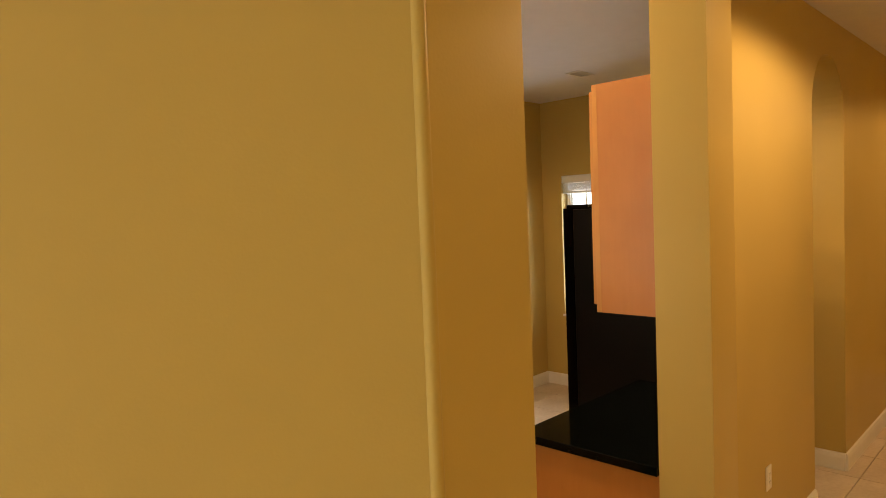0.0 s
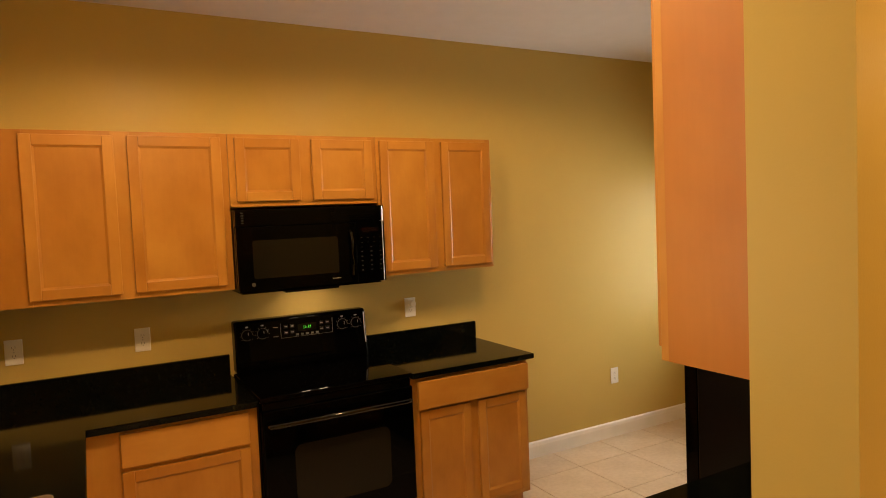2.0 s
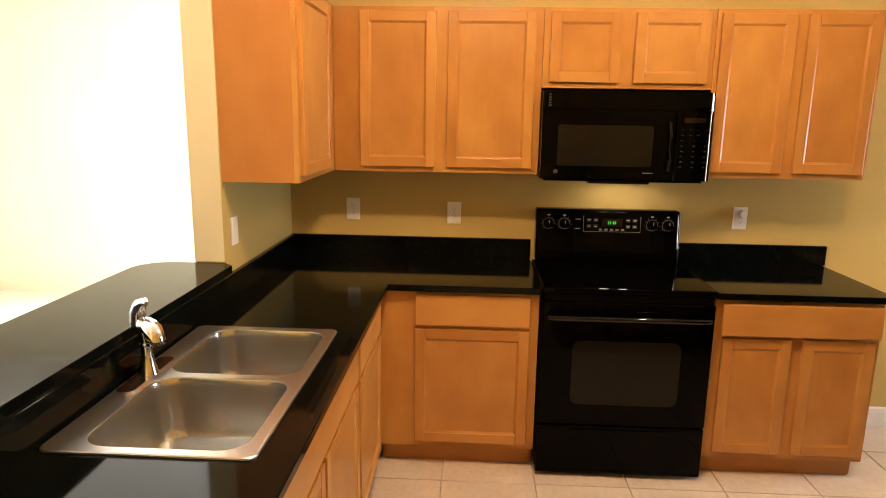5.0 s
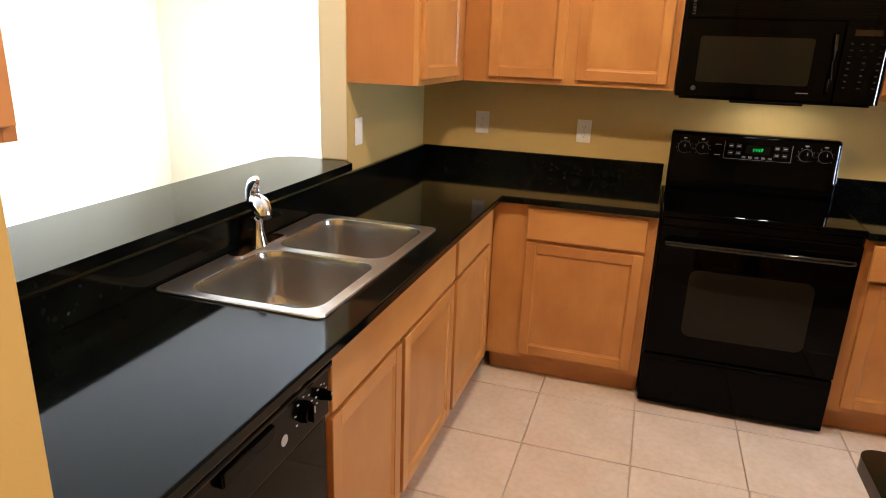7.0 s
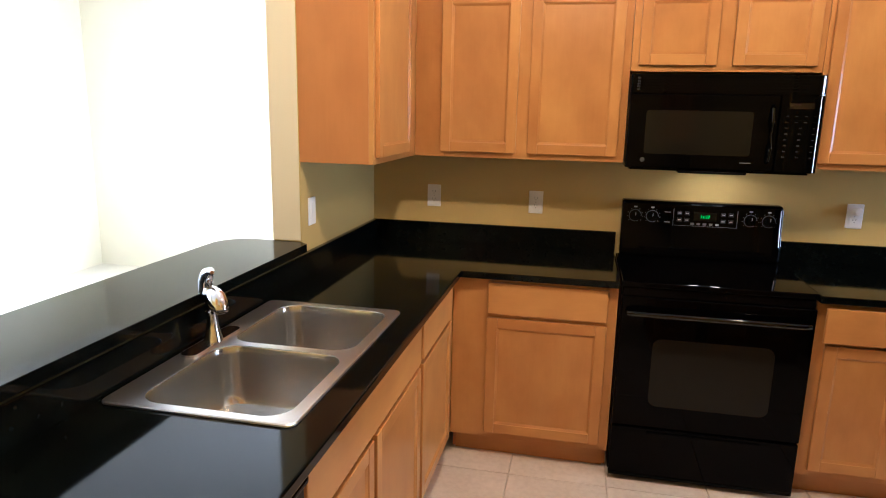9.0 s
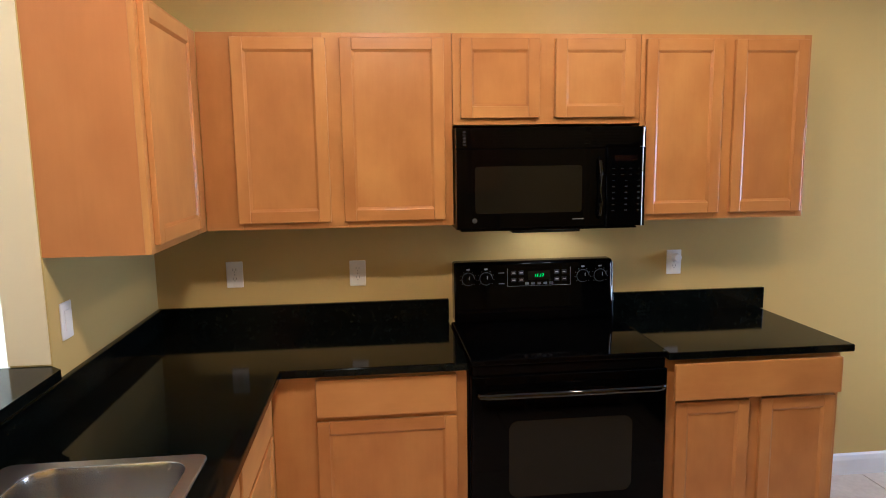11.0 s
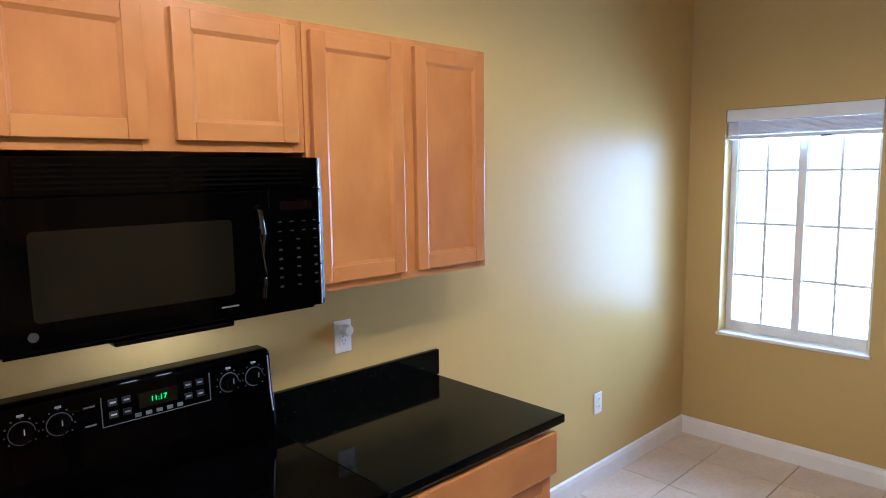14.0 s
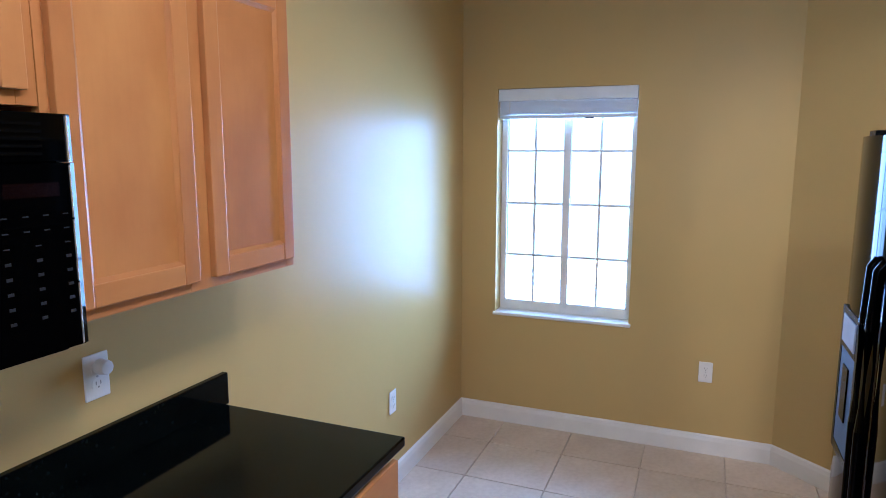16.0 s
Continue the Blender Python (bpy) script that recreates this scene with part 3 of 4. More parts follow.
# ---- sink and faucet ----
def sink():
    s = thing("kitchen_sink", "double-bowl stainless steel drop-in sink in black granite", "sink")
    x0, x1, y0, y1 = SINK
    bowls = [(x0 + 0.074, x1 - 0.034, y0 + 0.028, (y0 + y1) / 2 - 0.015), (x0 + 0.074, x1 - 0.034, (y0 + y1) / 2 + 0.015, y1 - 0.030)]
    bm = bmesh.new()
    plate(bm, rounded(x0 + 0.004, x1 - 0.004, y0 + 0.004, y1 - 0.004, 0.024), [rounded(*b, 0.065) for b in bowls], CT + 0.002, CT + 0.0065)
    rim = part("rim", bm, STEEL, s)
    bm = bmesh.new()
    rings(bm, [[(x, y, z) for x, y in rounded(x0 + d, x1 - d, y0 + d, y1 - d, 0.025)] for d, z in ((0.0, CT + 0.001), (0.0005, CT + 0.005), (0.003, CT + 0.0072), (0.006, CT + 0.0068))], close_last=False)
    part("lip", bm, STEEL, rim, smooth=True)
    for a, b, c, d in bowls:
        bm = bmesh.new()
        loops = []
        for inset, z, r in ((-0.001, CT + 0.0060, 0.066), (0.003, CT + 0.000, 0.063), (0.006, CT - 0.02, 0.06), (0.016, CT - 0.13, 0.06), (0.030, CT - 0.158, 0.06), (0.058, CT - 0.168, 0.05), (0.10, CT - 0.171, 0.03)):
            loops.append([(x, y, z) for x, y in rounded(a + inset, b - inset, c + inset, d - inset, r)])
        rings(bm, loops)
        bmesh.ops.reverse_faces(bm, faces=bm.faces)
        bowl = part("bowl", bm, BOWL, s, smooth=True)
        for p in bowl.data.polygons:
            p.use_smooth = True
        cx, cy = (a + b) / 2, (c + d) / 2
        bm = bmesh.new()
        bmesh.ops.create_cone(bm, cap_ends=True, segments=28, radius1=0.044, radius2=0.038, depth=0.004, matrix=Matrix.Translation((cx, cy, CT - 0.1688)))
        bmesh.ops.create_cone(bm, cap_ends=True, segments=20, radius1=0.014, radius2=0.010, depth=0.012, matrix=Matrix.Translation((cx, cy, CT - 0.162)))
        part("drain", bm, CHROME, bowl, smooth=True)
    bm = bmesh.new()
    plate(bm, rounded(x0 + 0.012, x0 + 0.062, -1.865, -1.605, 0.02), [], CT + 0.0066, CT + 0.0125)
    part("deck_plate", bm, CHROME, s, "chrome plate under the faucet")
    return s


sink()


def faucet():
    f = thing("faucet", "chrome single-lever kitchen faucet with a pull-out spout", "faucet", pose(0.074, -1.735, CT + 0.0068, 0, 0, -40))
    bm = bmesh.new()
    prof = [(0.028, 0.006), (0.026, 0.014), (0.020, 0.035), (0.016, 0.060), (0.015, 0.085), (0.018, 0.088), (0.018, 0.094), (0.015, 0.097), (0.017, 0.118), (0.023, 0.128), (0.024, 0.150), (0.018, 0.164), (0.004, 0.170)]
    rings(bm, [[(q * math.cos(2 * math.pi * k / 24), q * math.sin(2 * math.pi * k / 24), z) for k in range(24)] for q, z in prof])
    part("body", bm, CHROME, f, smooth=True)
    bm = bmesh.new()
    tube(bm, [(-0.012, 0, 0.136), (0.010, 0, 0.146), (0.034, 0, 0.148), (0.052, 0, 0.143), (0.061, 0, 0.131), (0.063, 0, 0.118), (0.063, 0, 0.108), (0.063, 0, 0.106)], [0.017, 0.021, 0.024, 0.026, 0.027, 0.026, 0.025, 0.019], 20)
    part("spout", bm, CHROME, f, smooth=True)
    bm = bmesh.new()
    tube(bm, [(-0.042, 0, 0.112), (-0.046, 0, 0.118), (-0.049, 0, 0.148), (-0.043, 0, 0.178), (-0.024, 0, 0.201), (0.004, 0, 0.214), (0.020, 0, 0.213)], [0.013, 0.019, 0.021, 0.021, 0.018, 0.012, 0.006], 16)
    part("lever", bm, CHROME, f, smooth=True)
    bm = bmesh.new()
    tube(bm, [(-0.044, 0, 0.130), (-0.010, 0, 0.128)], 0.015, 16)
    part("lever_hub", bm, CHROME, f, smooth=True)
    bm = bmesh.new()
    cyl(bm, (0.063, 0, 0.1035), (0, 0, 1), 0.015, 0.018, 0.004, 20)
    part("spray_face", bm, SLOT, f, "dark spray outlet")


faucet()


# ---- cooking range ----
def cooking_range():
    r = thing("cooking_range", "black electric range with a smooth top and green clock", "range")
    x0, x1 = 1.288, 2.042
    xc = (x0 + x1) / 2
    slab("body", (x0, x1, -0.61, -0.012, 0.03, CT - 0.018), BLACK, r, bevel=0.004)
    top = slab("cooktop", (x0 - 0.001, x1 + 0.001, -0.648, -0.07, CT - 0.017, CT + 0.008), BLACK, r, "glossy black glass cooktop", bevel=0.006, seg=3)
    # control panel leaning back
    bm = bmesh.new()
    prof = [(-0.012, CT + 0.008), (-0.115, CT + 0.008), (-0.112, CT + 0.085), (-0.098, CT + 0.155), (-0.090, CT + 0.262), (-0.078, CT + 0.278), (-0.012, CT + 0.278)]
    vs = [bm.verts.new((x0 + 0.012, y, z)) for y, z in prof]
    up = bmesh.ops.extrude_face_region(bm, geom=[bm.faces.new(vs)])
    bmesh.ops.translate(bm, vec=(x1 - x0 - 0.024, 0, 0), verts=[v for v in up["geom"] if isinstance(v, bmesh.types.BMVert)])
    soften(bm, 0.012, 4)
    panel = part("control_panel", bm, BLACK, r, smooth=True)
    # Silver strip stands in for the window's glint along the panel's right edge.
    bm = bmesh.new()
    rings(bm, [[(x1 - 0.026, y + 0.010, CT + z), (x1 - 0.026, y - 0.0008, CT + z), (x1 - 0.024, y - 0.0012, CT + z), (x1 - 0.0115, y + 0.010, CT + z), (x1 - 0.0115, y + 0.020, CT + z)] for y, z in ((-0.1115, 0.088), (-0.0985, 0.155), (-0.0905, 0.258))])
    part("glint_strip", bm, SILVER, panel, "satin silver strip imitating the window's glint")
    face = lambda x, z: Vector((x, -0.0982 + (z - CT - 0.155) * 0.0748, z))
    for kx in (x0 + 0.075, x0 + 0.155, x1 - 0.155, x1 - 0.075):
        z = CT + 0.205
        bm = bmesh.new()
        p = face(kx, z)
        cyl(bm, p, (0, -1, 0.07), 0.027, 0.024, 0.014, 28)
        cyl(bm, p + Vector((0, -0.014, 0.001)), (0, -1, 0.07), 0.020, 0.017, 0.014, 28)
        v = box(bm, kx - 0.005, kx + 0.005, p.y - 0.034, p.y - 0.01, z - 0.018, z + 0.020)
        soften(bm, 0.0015)
        k = part("knob", bm, BLACK_SATIN, panel, "black oven knob with a chrome rim", smooth=True)
        bm = bmesh.new()
        tube(bm, [p + Vector((0.0285 * math.cos(2 * math.pi * i / 28), -0.004, 0.0285 * math.sin(2 * math.pi * i / 28))) for i in range(25)], 0.0012, 6)
        part("dial_ring", bm, DIM, k)
        slab("pointer", (kx - 0.0012, kx + 0.0012, p.y - 0.0348, p.y - 0.033, z + 0.004, z + 0.018), MARK, k)
        for i in range(9):
            a = radians(-40 + 32.5 * i)
            tx, tz = kx + 0.036 * math.cos(a), z + 0.036 * math.sin(a)
            q = face(tx, tz)
            slab("dial_tick", (tx - 0.0016, tx + 0.0016, q.y - 0.0012, q.y + 0.002, tz - 0.0016, tz + 0.0016), DIM, panel)
        slab("mark", (kx - 0.007, kx + 0.007, p.y - 0.0025, p.y + 0.002, z + 0.040, z + 0.045), MARK, panel)
        slab("mark", (kx - 0.010, kx + 0.010, p.y - 0.0005, p.y + 0.003, z - 0.043, z - 0.039), MARK, panel)
    tilt = pose(0, 0, 0, 90 - 4.3, 0, 0)
    p = face(xc + 0.02, CT + 0.213)
    dg = slab("display", (xc - 0.032, xc + 0.072, p.y - 0.002, p.y + 0.004, CT + 0.192, CT + 0.233), DARK_GLASS, panel)
    lettering("clock_digits", "11:17", 0.020, Matrix.Translation((xc + 0.02, p.y - 0.0035, CT + 0.212)) @ tilt, GREEN, dg)
    for side in (-1, 1):
        for i in range(2):
            for j in range(2):
                bx = xc + 0.02 + side * (0.082 + 0.034 * i)
                z = CT + 0.226 - 0.032 * j
                q = face(bx, z)
                slab("touch_key", (bx - 0.011, bx + 0.011, q.y - 0.0012, q.y + 0.002, z - 0.009, z + 0.009), KEY, panel)
                slab("key_mark", (bx - 0.007, bx + 0.007, q.y - 0.0020, q.y - 0.0008, z - 0.002, z + 0.002), MARK, panel)
    for i in range(5):
        bx, z = xc - 0.036 + i * 0.028, CT + 0.177
        q = face(bx, z)
        slab("touch_key", (bx - 0.008, bx + 0.008, q.y - 0.0012, q.y + 0.002, z - 0.005, z + 0.005), DIM, panel)
    # printed frame round the clock and two small captions beside it
    fx0, fx1, fz0, fz1 = xc - 0.125, xc + 0.165, CT + 0.166, CT + 0.246
    for a, b, c, e in ((fx0, fx1, fz0, fz0 + 0.0015), (fx0, fx0 + 0.0015, fz0, fz1), (fx1 - 0.0015, fx1, fz0, fz1)):
        q = face(a, (c + e) / 2)
        lean = (e - c) / 2 * 0.0748
        slab("panel_line", (a, b, q.y - 0.0010 - lean, q.y + 0.002, c, e), DIM, panel)
    for z in (CT + 0.228, CT + 0.180):
        q = face(x0 + 0.225, z)
        slab("caption_bar", (x0 + 0.212, x0 + 0.238, q.y - 0.0012, q.y + 0.002, z - 0.002, z + 0.002), DIM, panel)
    # oven door, window, handle, drawer
    d = slab("oven_door", (x0 + 0.003, x1 - 0.003, -0.652, -0.611, 0.265, CT - 0.055), BLACK, r, bevel=0.006, seg=3)
    bm = bmesh.new()
    plate(bm, rounded(1.430, 1.905, 0.365, 0.665, 0.035), [], 0, 0.003)
    bmesh.ops.rotate(bm, matrix=Matrix.Rotation(math.pi / 2, 3, "X"), verts=bm.verts)
    bmesh.ops.translate(bm, vec=(0, -0.6515, 0), verts=bm.verts)
    part("oven_window", bm, DARK_GLASS, d, "smoked glass oven window")
    bm = bmesh.new()
    zh = CT - 0.118
    tube(bm, [(x0 + 0.03, -0.650, zh - 0.004), (x0 + 0.036, -0.680, zh), (x0 + 0.06, -0.694, zh + 0.002), (xc, -0.698, zh + 0.003), (x1 - 0.06, -0.694, zh + 0.002), (x1 - 0.036, -0.680, zh), (x1 - 0.03, -0.650, zh - 0.004)], 0.0125, 14)
    part("oven_handle", bm, POLISH, d, smooth=True)
    slab("vent_strip", (x0 + 0.01, x1 - 0.01, -0.640, -0.611, CT - 0.052, CT - 0.020), BLACK_SATIN, r)
    dr = slab("storage_drawer", (x0 + 0.003, x1 - 0.003, -0.650, -0.611, 0.022, 0.258), BLACK, r, bevel=0.006, seg=3)
    slab("drawer_lip", (x0 + 0.15, x1 - 0.15, -0.656, -0.649, 0.225, 0.245), BLACK, dr, bevel=0.003)
    for fx in (x0 + 0.05, x1 - 0.05):
        for fy in (-0.56, -0.08):
            bm = bmesh.new()
            cyl(bm, (fx, fy, 0), (0, 0, 1), 0.02, 0.015, 0.052, 12)
            part("levelling_foot", bm, BLACK_SATIN, r)


cooking_range()


# ---- microwave ----
def microwave():
    m = thing("microwave", "black over-the-range microwave with a vent grille", "microwave")
    x0, x1, z0, z1, yf = 1.279, 2.045, 1.35, 1.75, -0.385
    slab("body", (x0, x1, yf + 0.03, -0.002, z0, z1), BLACK, m, bevel=0.006, seg=3)
    xd = x1 - 0.165
    bm = bmesh.new()
    prism(bm, [(x0, yf + 0.006), (x0 + 0.008, yf + 0.002), (x1 - 0.011, yf + 0.002), (x1, yf + 0.007), (x1, yf + 0.0295), (x0, yf + 0.0295)], z1 - 0.078, z1)
    top = part("vent_grille", bm, BLACK, m)
    for k in range(5):
        slab("louver", (x0 + 0.06, x1 - 0.06, yf - 0.0015, yf + 0.003, z1 - 0.068 + k * 0.012, z1 - 0.063 + k * 0.012), BLACK_SATIN, top)
    for k in range(5):
        slab("vent_slot", (x0 + 0.026, x0 + 0.038, yf + 0.0008, yf + 0.004, z1 - 0.068 + k * 0.012, z1 - 0.061 + k * 0.012), KEY, top)
    d = slab("door", (x0, xd, yf, yf + 0.029, z0 + 0.004, z1 - 0.081), BLACK, m, bevel=0.005, seg=3)
    bm = bmesh.new()
    plate(bm, rounded(1.352, 1.782, z0 + 0.065, z1 - 0.150, 0.012), [], 0, 0.002)
    bmesh.ops.rotate(bm, matrix=Matrix.Rotation(math.pi / 2, 3, "X"), verts=bm.verts)
    bmesh.ops.translate(bm, vec=(0, yf + 0.0005, 0), verts=bm.verts)
    part("door_window", bm, DARK_GLASS, d, "smoked glass microwave window")
    bm = bmesh.new()
    hx = xd - 0.028
    tube(bm, [(hx, yf + 0.004, z1 - 0.125), (hx, yf - 0.012, z1 - 0.135), (hx + 0.002, yf - 0.018, z1 - 0.19), (hx + 0.002, yf - 0.018, z0 + 0.10), (hx, yf - 0.012, z0 + 0.050), (hx, yf + 0.004, z0 + 0.042)], 0.0085, 12)
    part("door_handle", bm, POLISH, d, smooth=True)
    bm = bmesh.new()
    prism(bm, [(xd + 0.003, yf + 0.002), (xd + 0.005, yf), (x1 - 0.011, yf), (x1, yf + 0.005), (x1, yf + 0.0295), (xd + 0.003, yf + 0.0295)], z0 + 0.004, z1 - 0.081)
    c = part("control_panel", bm, BLACK, m)
    # Four silver segments imitate the window's reflection on the microwave's right edge.
    cuts = [z0 + 0.004, z0 + 0.115, z0 + 0.225, z1 - 0.082, z1 - 0.001]
    for lo, hi in zip(cuts, cuts[1:]):
        bm = bmesh.new()
        prism(bm, [(x1 - 0.015, yf + 0.028), (x1 - 0.015, yf - 0.001), (x1 - 0.013, yf - 0.0015), (x1 + 0.0012, yf + 0.010), (x1 + 0.0012, yf + 0.028)], lo + 0.002, hi - 0.002)
        part("glint_strip", bm, SILVER, m, "satin silver strip imitating the window's glint")
    slab("display", (xd + 0.035, x1 - 0.035, yf - 0.001, yf + 0.003, z1 - 0.135, z1 - 0.112), plain("amber_display", (0.005, 0.002, 0.002), 0.12), c)
    for j in range(8):
        n = 3 if j > 1 else 4
        for i in range(n):
            kx = xd + 0.032 + (0.105 * i / (n - 1))
            kz = z1 - 0.165 - j * 0.024
            slab("key_mark", (kx - 0.005, kx + 0.005, yf - 0.0008, yf + 0.002, kz - (0.0025 if j > 2 else 0.001), kz + (0.0025 if j > 2 else 0.001)), KEY, c)
    slab("bar_mark", (xd + 0.03, x1 - 0.03, yf - 0.001, yf + 0.002, z1 - 0.182, z1 - 0.180), BLACK_SATIN, c)
    bm = bmesh.new()
    cyl(bm, (x0 + 0.07, yf + 0.001, z0 + 0.038), (0, -1, 0), 0.010, 0.010, 0.0015, 20)
    part("round_badge", bm, plain("badge_grey", (0.04, 0.04, 0.04), 0.4), d)
    slab("maker_bar", (x1 - 0.30, x1 - 0.255, yf - 0.001, yf + 0.002, z0 + 0.035, z0 + 0.039), DIM, d)
    slab("under_plate", (x0 + 0.02, x1 - 0.02, yf + 0.03, -0.02, z0 - 0.008, z0 - 0.001), BLACK_SATIN, m)
    slab("under_lip", (xc_of(x0, x1) - 0.16, xc_of(x0, x1) + 0.12, yf + 0.01, yf + 0.06, z0 - 0.016, z0 - 0.003), BLACK_SATIN, m, bevel=0.004)
    for lx in (1.675, 1.775):
        slab("light_lens", (lx - 0.022, lx + 0.022, -0.21, -0.17, z0 - 0.012, z0 - 0.009), COOK_LENS, m, "lit cooktop lamp lens")


def xc_of(a, b):
    return (a + b) / 2


microwave()


# ---- dishwasher ----
def dishwasher():
    d = thing("dishwasher", "black built-in dishwasher under the granite counter", "dishwasher", pose(-0.032, -2.862, 0, 0, 0, 90))
    w = 0.605
    slab("body", (0.005, w - 0.005, -0.575, -0.22, 0.10, BZ1 - 0.003), BLACK_SATIN, d)
    slab("door", (0.004, w - 0.004, -0.612, -0.576, 0.13, 0.715), BLACK, d, bevel=0.005, seg=3)
    c = slab("control_panel", (0.004, w - 0.004, -0.622, -0.576, 0.722, 0.858), BLACK_SATIN, d, bevel=0.006, seg=3)
    slab("top_lip", (0.006, w - 0.006, -0.634, -0.600, 0.842, 0.8615), BLACK, c, bevel=0.007, seg=3)
    slab("latch", (0.20, 0.36, -0.636, -0.621, 0.806, 0.838), BLACK, c, bevel=0.004)
    for kx, kr in ((0.487, 0.024), (0.562, 0.013)):
        bm = bmesh.new()
        cyl(bm, (kx, -0.622, 0.790), (0, -1, 0), kr, kr * 0.85, 0.018, 24)
        box(bm, kx - 0.004, kx + 0.004, -0.648, -0.638, 0.790 - kr * 0.8, 0.790 + kr * 0.8)
        soften(bm, 0.001)
        k = part("knob", bm, BLACK, c, smooth=True)
        slab("pointer", (kx - 0.001, kx + 0.001, -0.6495, -0.6475, 0.79 + 0.003, 0.79 + kr * 0.75), MARK, k)
        for i in range(7):
            a = radians(-30 + 40 * i)
            mx, mz = kx + (kr + 0.010) * math.cos(a), 0.79 + (kr + 0.010) * math.sin(a)
            slab("mark", (mx - 0.003, mx + 0.003, -0.6232, -0.6215, mz - 0.001, mz + 0.001), MARK, c)
    bm = bmesh.new()
    cyl(bm, (0.41, -0.6215, 0.768), (0, -1, 0), 0.012, 0.012, 0.0015, 20)
    part("round_badge", bm, plain("dishwasher_badge", (0.25, 0.25, 0.25), 0.4), d)
    slab("toe_panel", (0.01, w - 0.01, -0.545, -0.53, 0.0, 0.125), BLACK_SATIN, d)


dishwasher()


# ---- refrigerator ----
def refrigerator():
    f = thing("refrigerator", "black side-by-side refrigerator with an ice and water dispenser", "refrigerator", pose(3.52, -2.526, 0, 0, 0, 180))
    w, depth, h = 0.87, 0.655, 1.735
    slab("body", (0, w, -depth, -0.03, 0.03, h - 0.01), BLACK_PEBBLE, f, bevel=0.006)
    slab("hinge_cover", (0.02, 0.10, -depth - 0.05, -depth + 0.08, h - 0.009, h + 0.014), BLACK_SATIN, f, bevel=0.004)
    slab("hinge_cover", (w - 0.10, w - 0.02, -depth - 0.05, -depth + 0.08, h - 0.009, h + 0.014), BLACK_SATIN, f, bevel=0.004)
    for x0, x1, hx in ((0.002, 0.385, 0.352), (0.390, w - 0.002, 0.423)):
        bm = bmesh.new()
        n = 10
        pts = [(x0, 0.0), (x0, -0.055)] + [(x0 + (x1 - x0) * i / n, -0.060 - 0.016 * math.sin(math.pi * i / n)) for i in range(1, n)] + [(x1, -0.055), (x1, 0.0)]
        prism(bm, [(x, y - depth - 0.004) for x, y in pts], 0.085, h - 0.004)
        d = part("door", bm, BLACK, f, "black fridge door" if x0 > 0.1 else "black freezer door with a dispenser", smooth=True)
        bm = bmesh.new()
        yb = -depth - 0.066
        tube(bm, [(hx, yb, 1.42), (hx, yb - 0.014, 1.40), (hx, yb - 0.019, 1.25), (hx, yb - 0.021, 0.98), (hx, yb - 0.019, 0.70), (hx, yb - 0.014, 0.55), (hx, yb, 0.53)], 0.012, 12)
        part("door_handle", bm, BLACK, d, smooth=True)
        if x0 < 0.1:
            bm = bmesh.new()
            yf = -depth - 0.079
            for q in ((0.07, 0.095, 0.80, 1.24), (0.275, 0.30, 0.80, 1.24), (0.095, 0.275, 1.12, 1.24), (0.095, 0.275, 0.80, 0.83)):
                box(bm, q[0], q[1], yf - 0.003, yf + 0.012, q[2], q[3])
            soften(bm, 0.002)
            dp = part("dispenser", bm, BLACK_SATIN, d, "black dispenser surround", smooth=True)
            slab("recess_back", (0.095, 0.275, yf - 0.001, yf + 0.003, 0.83, 1.12), SLOT, dp)
            slab("dispenser_panel", (0.105, 0.265, yf - 0.006, yf - 0.0025, 1.14, 1.22), plain("dispenser_grey", (0.35, 0.37, 0.40), 0.25), dp)
            slab("paddle", (0.15, 0.22, yf - 0.006, yf - 0.001, 0.92, 1.08), BLACK_SATIN, dp, bevel=0.003)
    slab("toe_grille", (0.01, w - 0.01, -depth - 0.02, -depth + 0.05, 0.0, 0.078), BLACK_SATIN, f)


refrigerator()


# ---- outlets and switches ----
def outlet(place, turn, label, kind="duplex"):
    """A cover plate facing -y before its turn."""
    o = thing("wall_outlet" if kind != "switch" else "light_switch", label, "outlet" if kind != "switch" else "switch", pose(*place, 0, 0, turn), "white wall plates")
    pl = slab("cover_plate", (-0.036, 0.036, -0.006, -0.0005, -0.058, 0.058), PLASTIC, o, bevel=0.003)
    if kind == "switch":
        slab("rocker", (-0.016, 0.016, -0.009, -0.005, -0.033, 0.033), PLASTIC, o, bevel=0.002)
    else:
        for zc in (-0.020, 0.020):
            bm = bmesh.new()
            plate(bm, rounded(-0.017, 0.017, -0.0145, 0.0145, 0.010), [], 0, 0.003)
            bmesh.ops.rotate(bm, matrix=Matrix.Rotation(math.pi / 2, 3, "X"), verts=bm.verts)
            bmesh.ops.translate(bm, vec=(0, -0.0055, zc), verts=bm.verts)
            s = part("socket", bm, PLASTIC, o)
            for sx in (-0.0065, 0.0065):
                slab("slot", (sx - 0.0012, sx + 0.0012, -0.0092, -0.0083, zc - 0.001, zc + 0.008), FAINT_SLOT, s)
            slab("slot", (-0.0022, 0.0022, -0.0092, -0.0083, zc - 0.009, zc - 0.005), FAINT_SLOT, s)
    bm = bmesh.new()
    cyl(bm, (0, -0.0055, 0), (0, -1, 0), 0.003, 0.003, 0.0015, 10)
    part("screw", bm, MARK, pl)
    if kind == "plugged":
        bm = bmesh.new()
        cyl(bm, (0.006, -0.0085, 0.024), (0, -1, 0), 0.021, 0.018, 0.030, 24)
        soften(bm, 0.004)
        tagged(part("night_light", bm, PLASTIC, o, "round white plug-in night light", smooth=True))
    return o


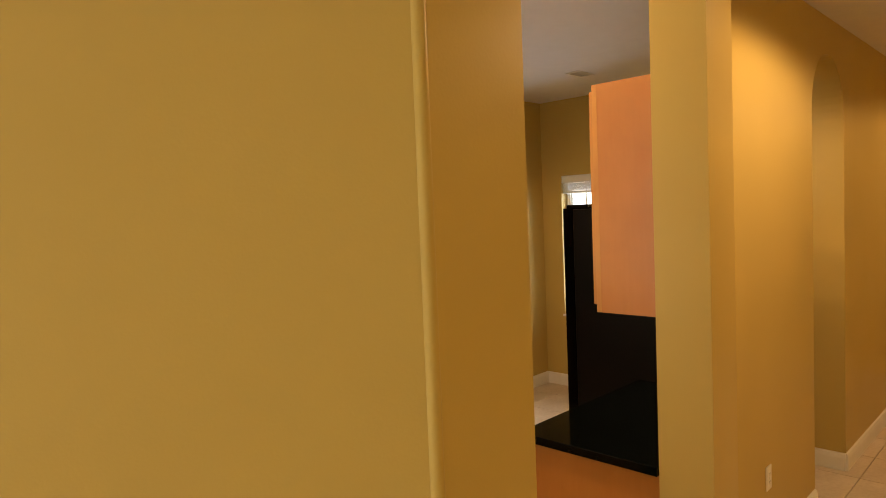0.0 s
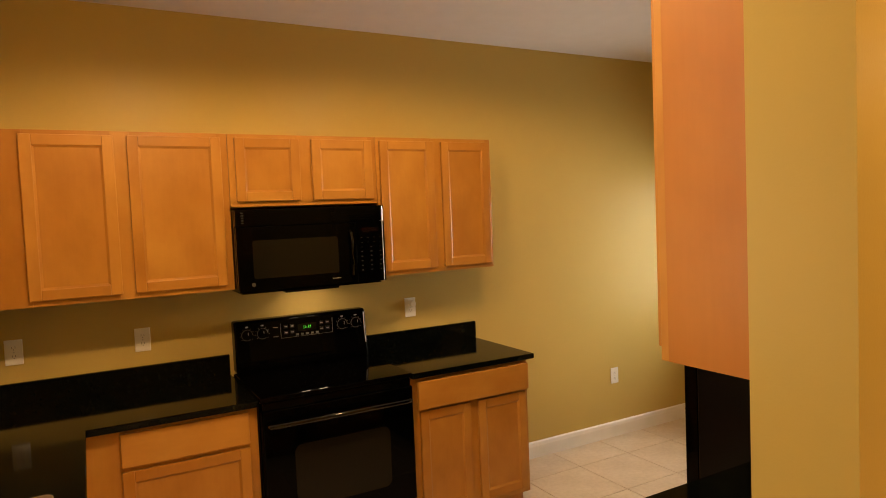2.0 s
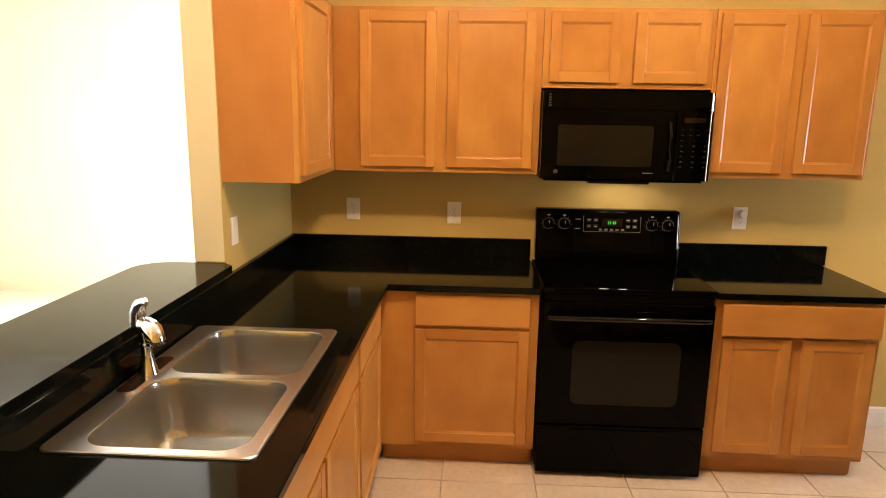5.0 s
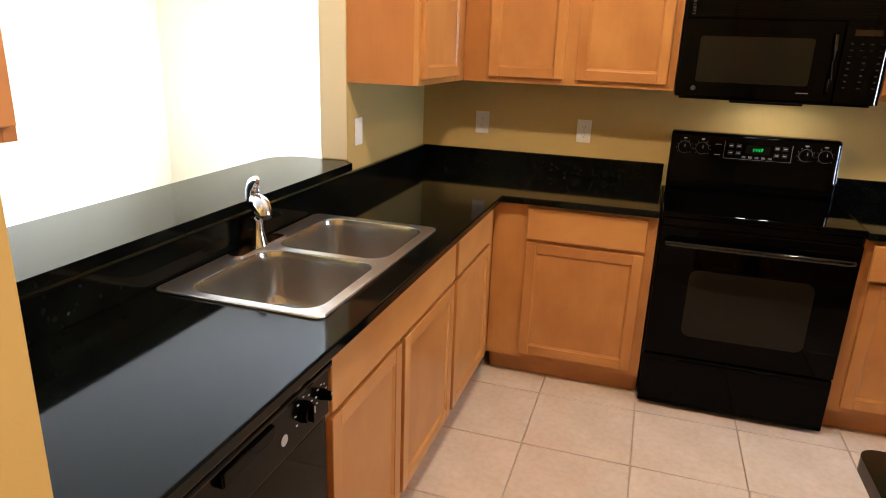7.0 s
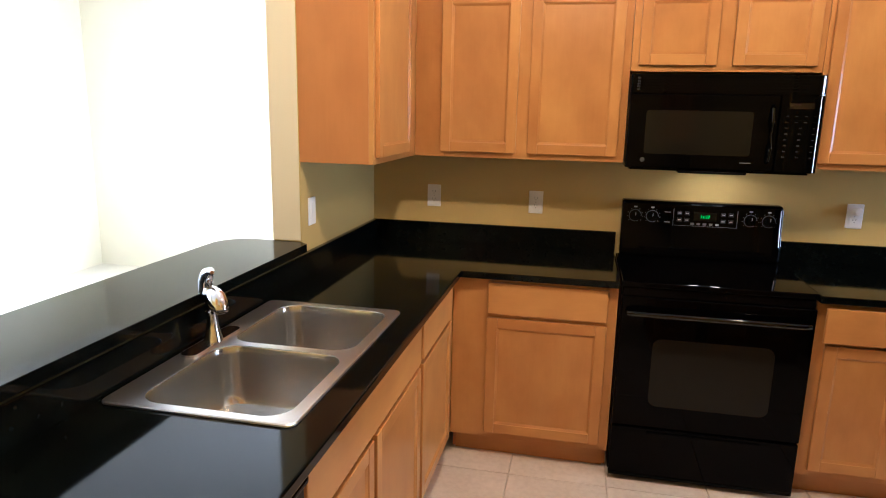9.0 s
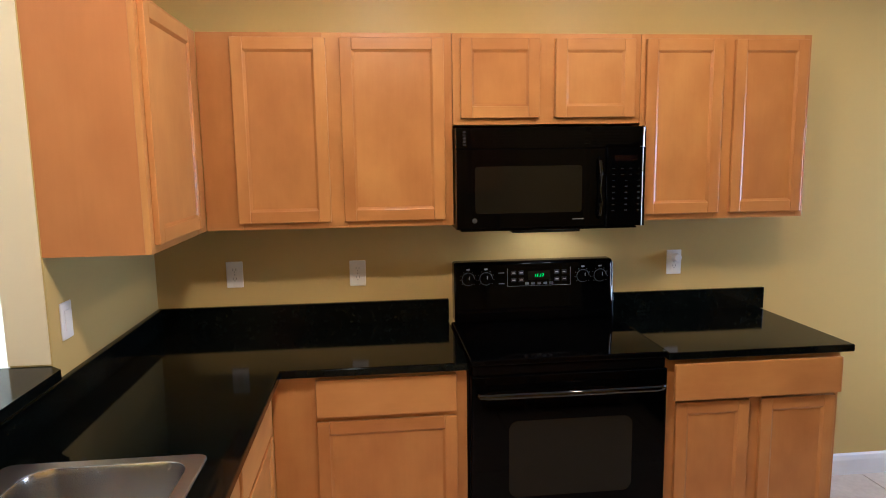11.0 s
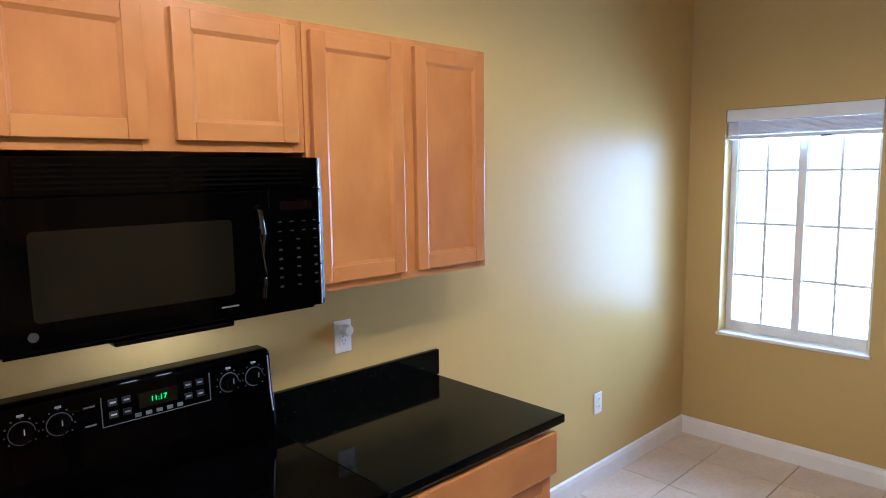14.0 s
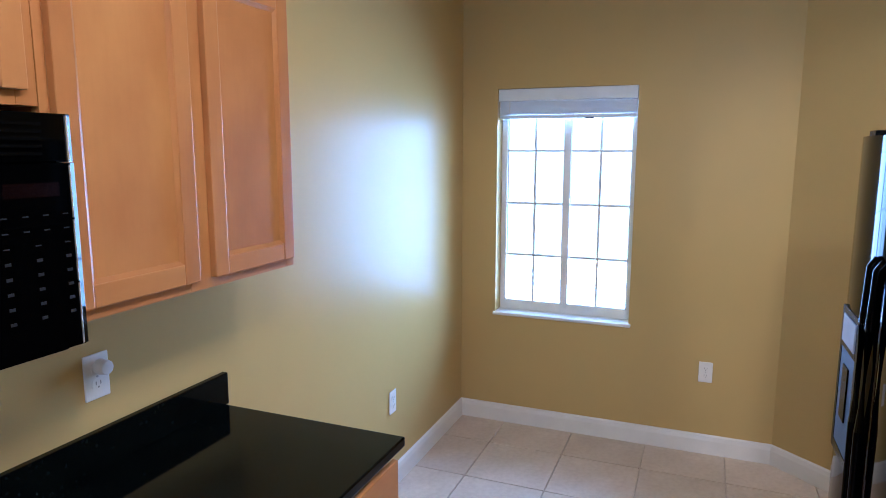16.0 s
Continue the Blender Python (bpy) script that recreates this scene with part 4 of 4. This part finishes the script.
outlet((0.336, 0, 1.139), 0, "white double wall outlet above the granite upstand")
outlet((0.874, 0, 1.128), 0, "white double wall outlet above the granite upstand")
outlet((2.360, 0, 1.133), 0, "white wall outlet with a round plug-in night light", "plugged")
outlet((0, -0.845, 1.158), 90, "white rocker switch on the wing wall", "switch")
outlet((4.006, 0, 0.452), 0, "white wall outlet low on the nook wall")
outlet((XR, -1.445, 0.474), -90, "white wall outlet low beside the window")
outlet((2.9, -2.75, 0.42), 0, "white wall outlet low on the hall wall")


# ---- ceiling lights ----
def can_light(x, y, label):
    c = thing("recessed_light", label, "ceiling light", pose(x, y, CEIL), "recessed ceiling lights")
    bm = bmesh.new()
    loops = [[(q * math.cos(2 * math.pi * k / 32), q * math.sin(2 * math.pi * k / 32), z) for k in range(32)] for q, z in ((0.098, -0.001), (0.096, -0.006), (0.078, -0.008), (0.070, -0.002))]
    rings(bm, loops, close_last=False)
    part("trim_ring", bm, WHITE, c, smooth=True)
    bm = bmesh.new()
    rings(bm, [[(q * math.cos(2 * math.pi * k / 32), q * math.sin(2 * math.pi * k / 32), z) for k in range(32)] for q, z in ((0.071, -0.003), (0.068, -0.014), (0.055, -0.026), (0.030, -0.033), (0.008, -0.035))])
    part("lens", bm, LENS, c, "glowing warm lamp lens")


for cx, cy in CANS:
    can_light(cx, cy, "lit recessed ceiling light with a white trim ring")
# The last of these only houses the added fill lamp.
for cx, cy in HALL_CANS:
    can_light(cx, cy, "unseen lit recessed hall light with a white trim ring")


def air_vent():
    v = thing("ceiling_vent", "white slatted air vent in the ceiling", "air vent", pose(4.1, -1.03, CEIL))
    for d in ((-0.11, -0.095, -0.06, 0.06), (0.095, 0.11, -0.06, 0.06), (-0.095, 0.095, -0.06, -0.045), (-0.095, 0.095, 0.045, 0.06)):
        slab("frame", (*d, -0.008, -0.001), WHITE, v, bevel=0.002)
    for k in range(7):
        s = slab("slat", (-0.095, 0.095, -0.006, 0.006, -0.001, 0.001), WHITE, v)
        s.matrix_local = pose(0, -0.036 + k * 0.012, -0.0055, 25)


air_vent()

# ---- floor tiles ----
S = 0.424
TILE_ME = bpy.data.meshes.new("tile")
bm = bmesh.new()
g = 0.0024
box(bm, g, S - g, g, S - g, -0.012, 0.0)
edges = [e for e in bm.edges if all(v.co.z > -0.001 for v in e.verts)]
bmesh.ops.bevel(bm, geom=edges, offset=0.002, segments=1, affect="EDGES")
bm.to_mesh(TILE_ME)
bm.free()
TILE_ME.materials.append(TILE)
floor_ob = bpy.data.objects["floor"]
rng = random.Random(4)
for i in range(-2, 16):
    for j in range(-7, 3):
        x, y = 0.860 + S * (i - 1), -1.145 + S * j
        if x < -0.11 and y > -2.9:
            continue
        t = new("tile", TILE_ME)
        t.parent = floor_ob
        t.location = (x, y, rng.uniform(-0.0006, 0.0006))
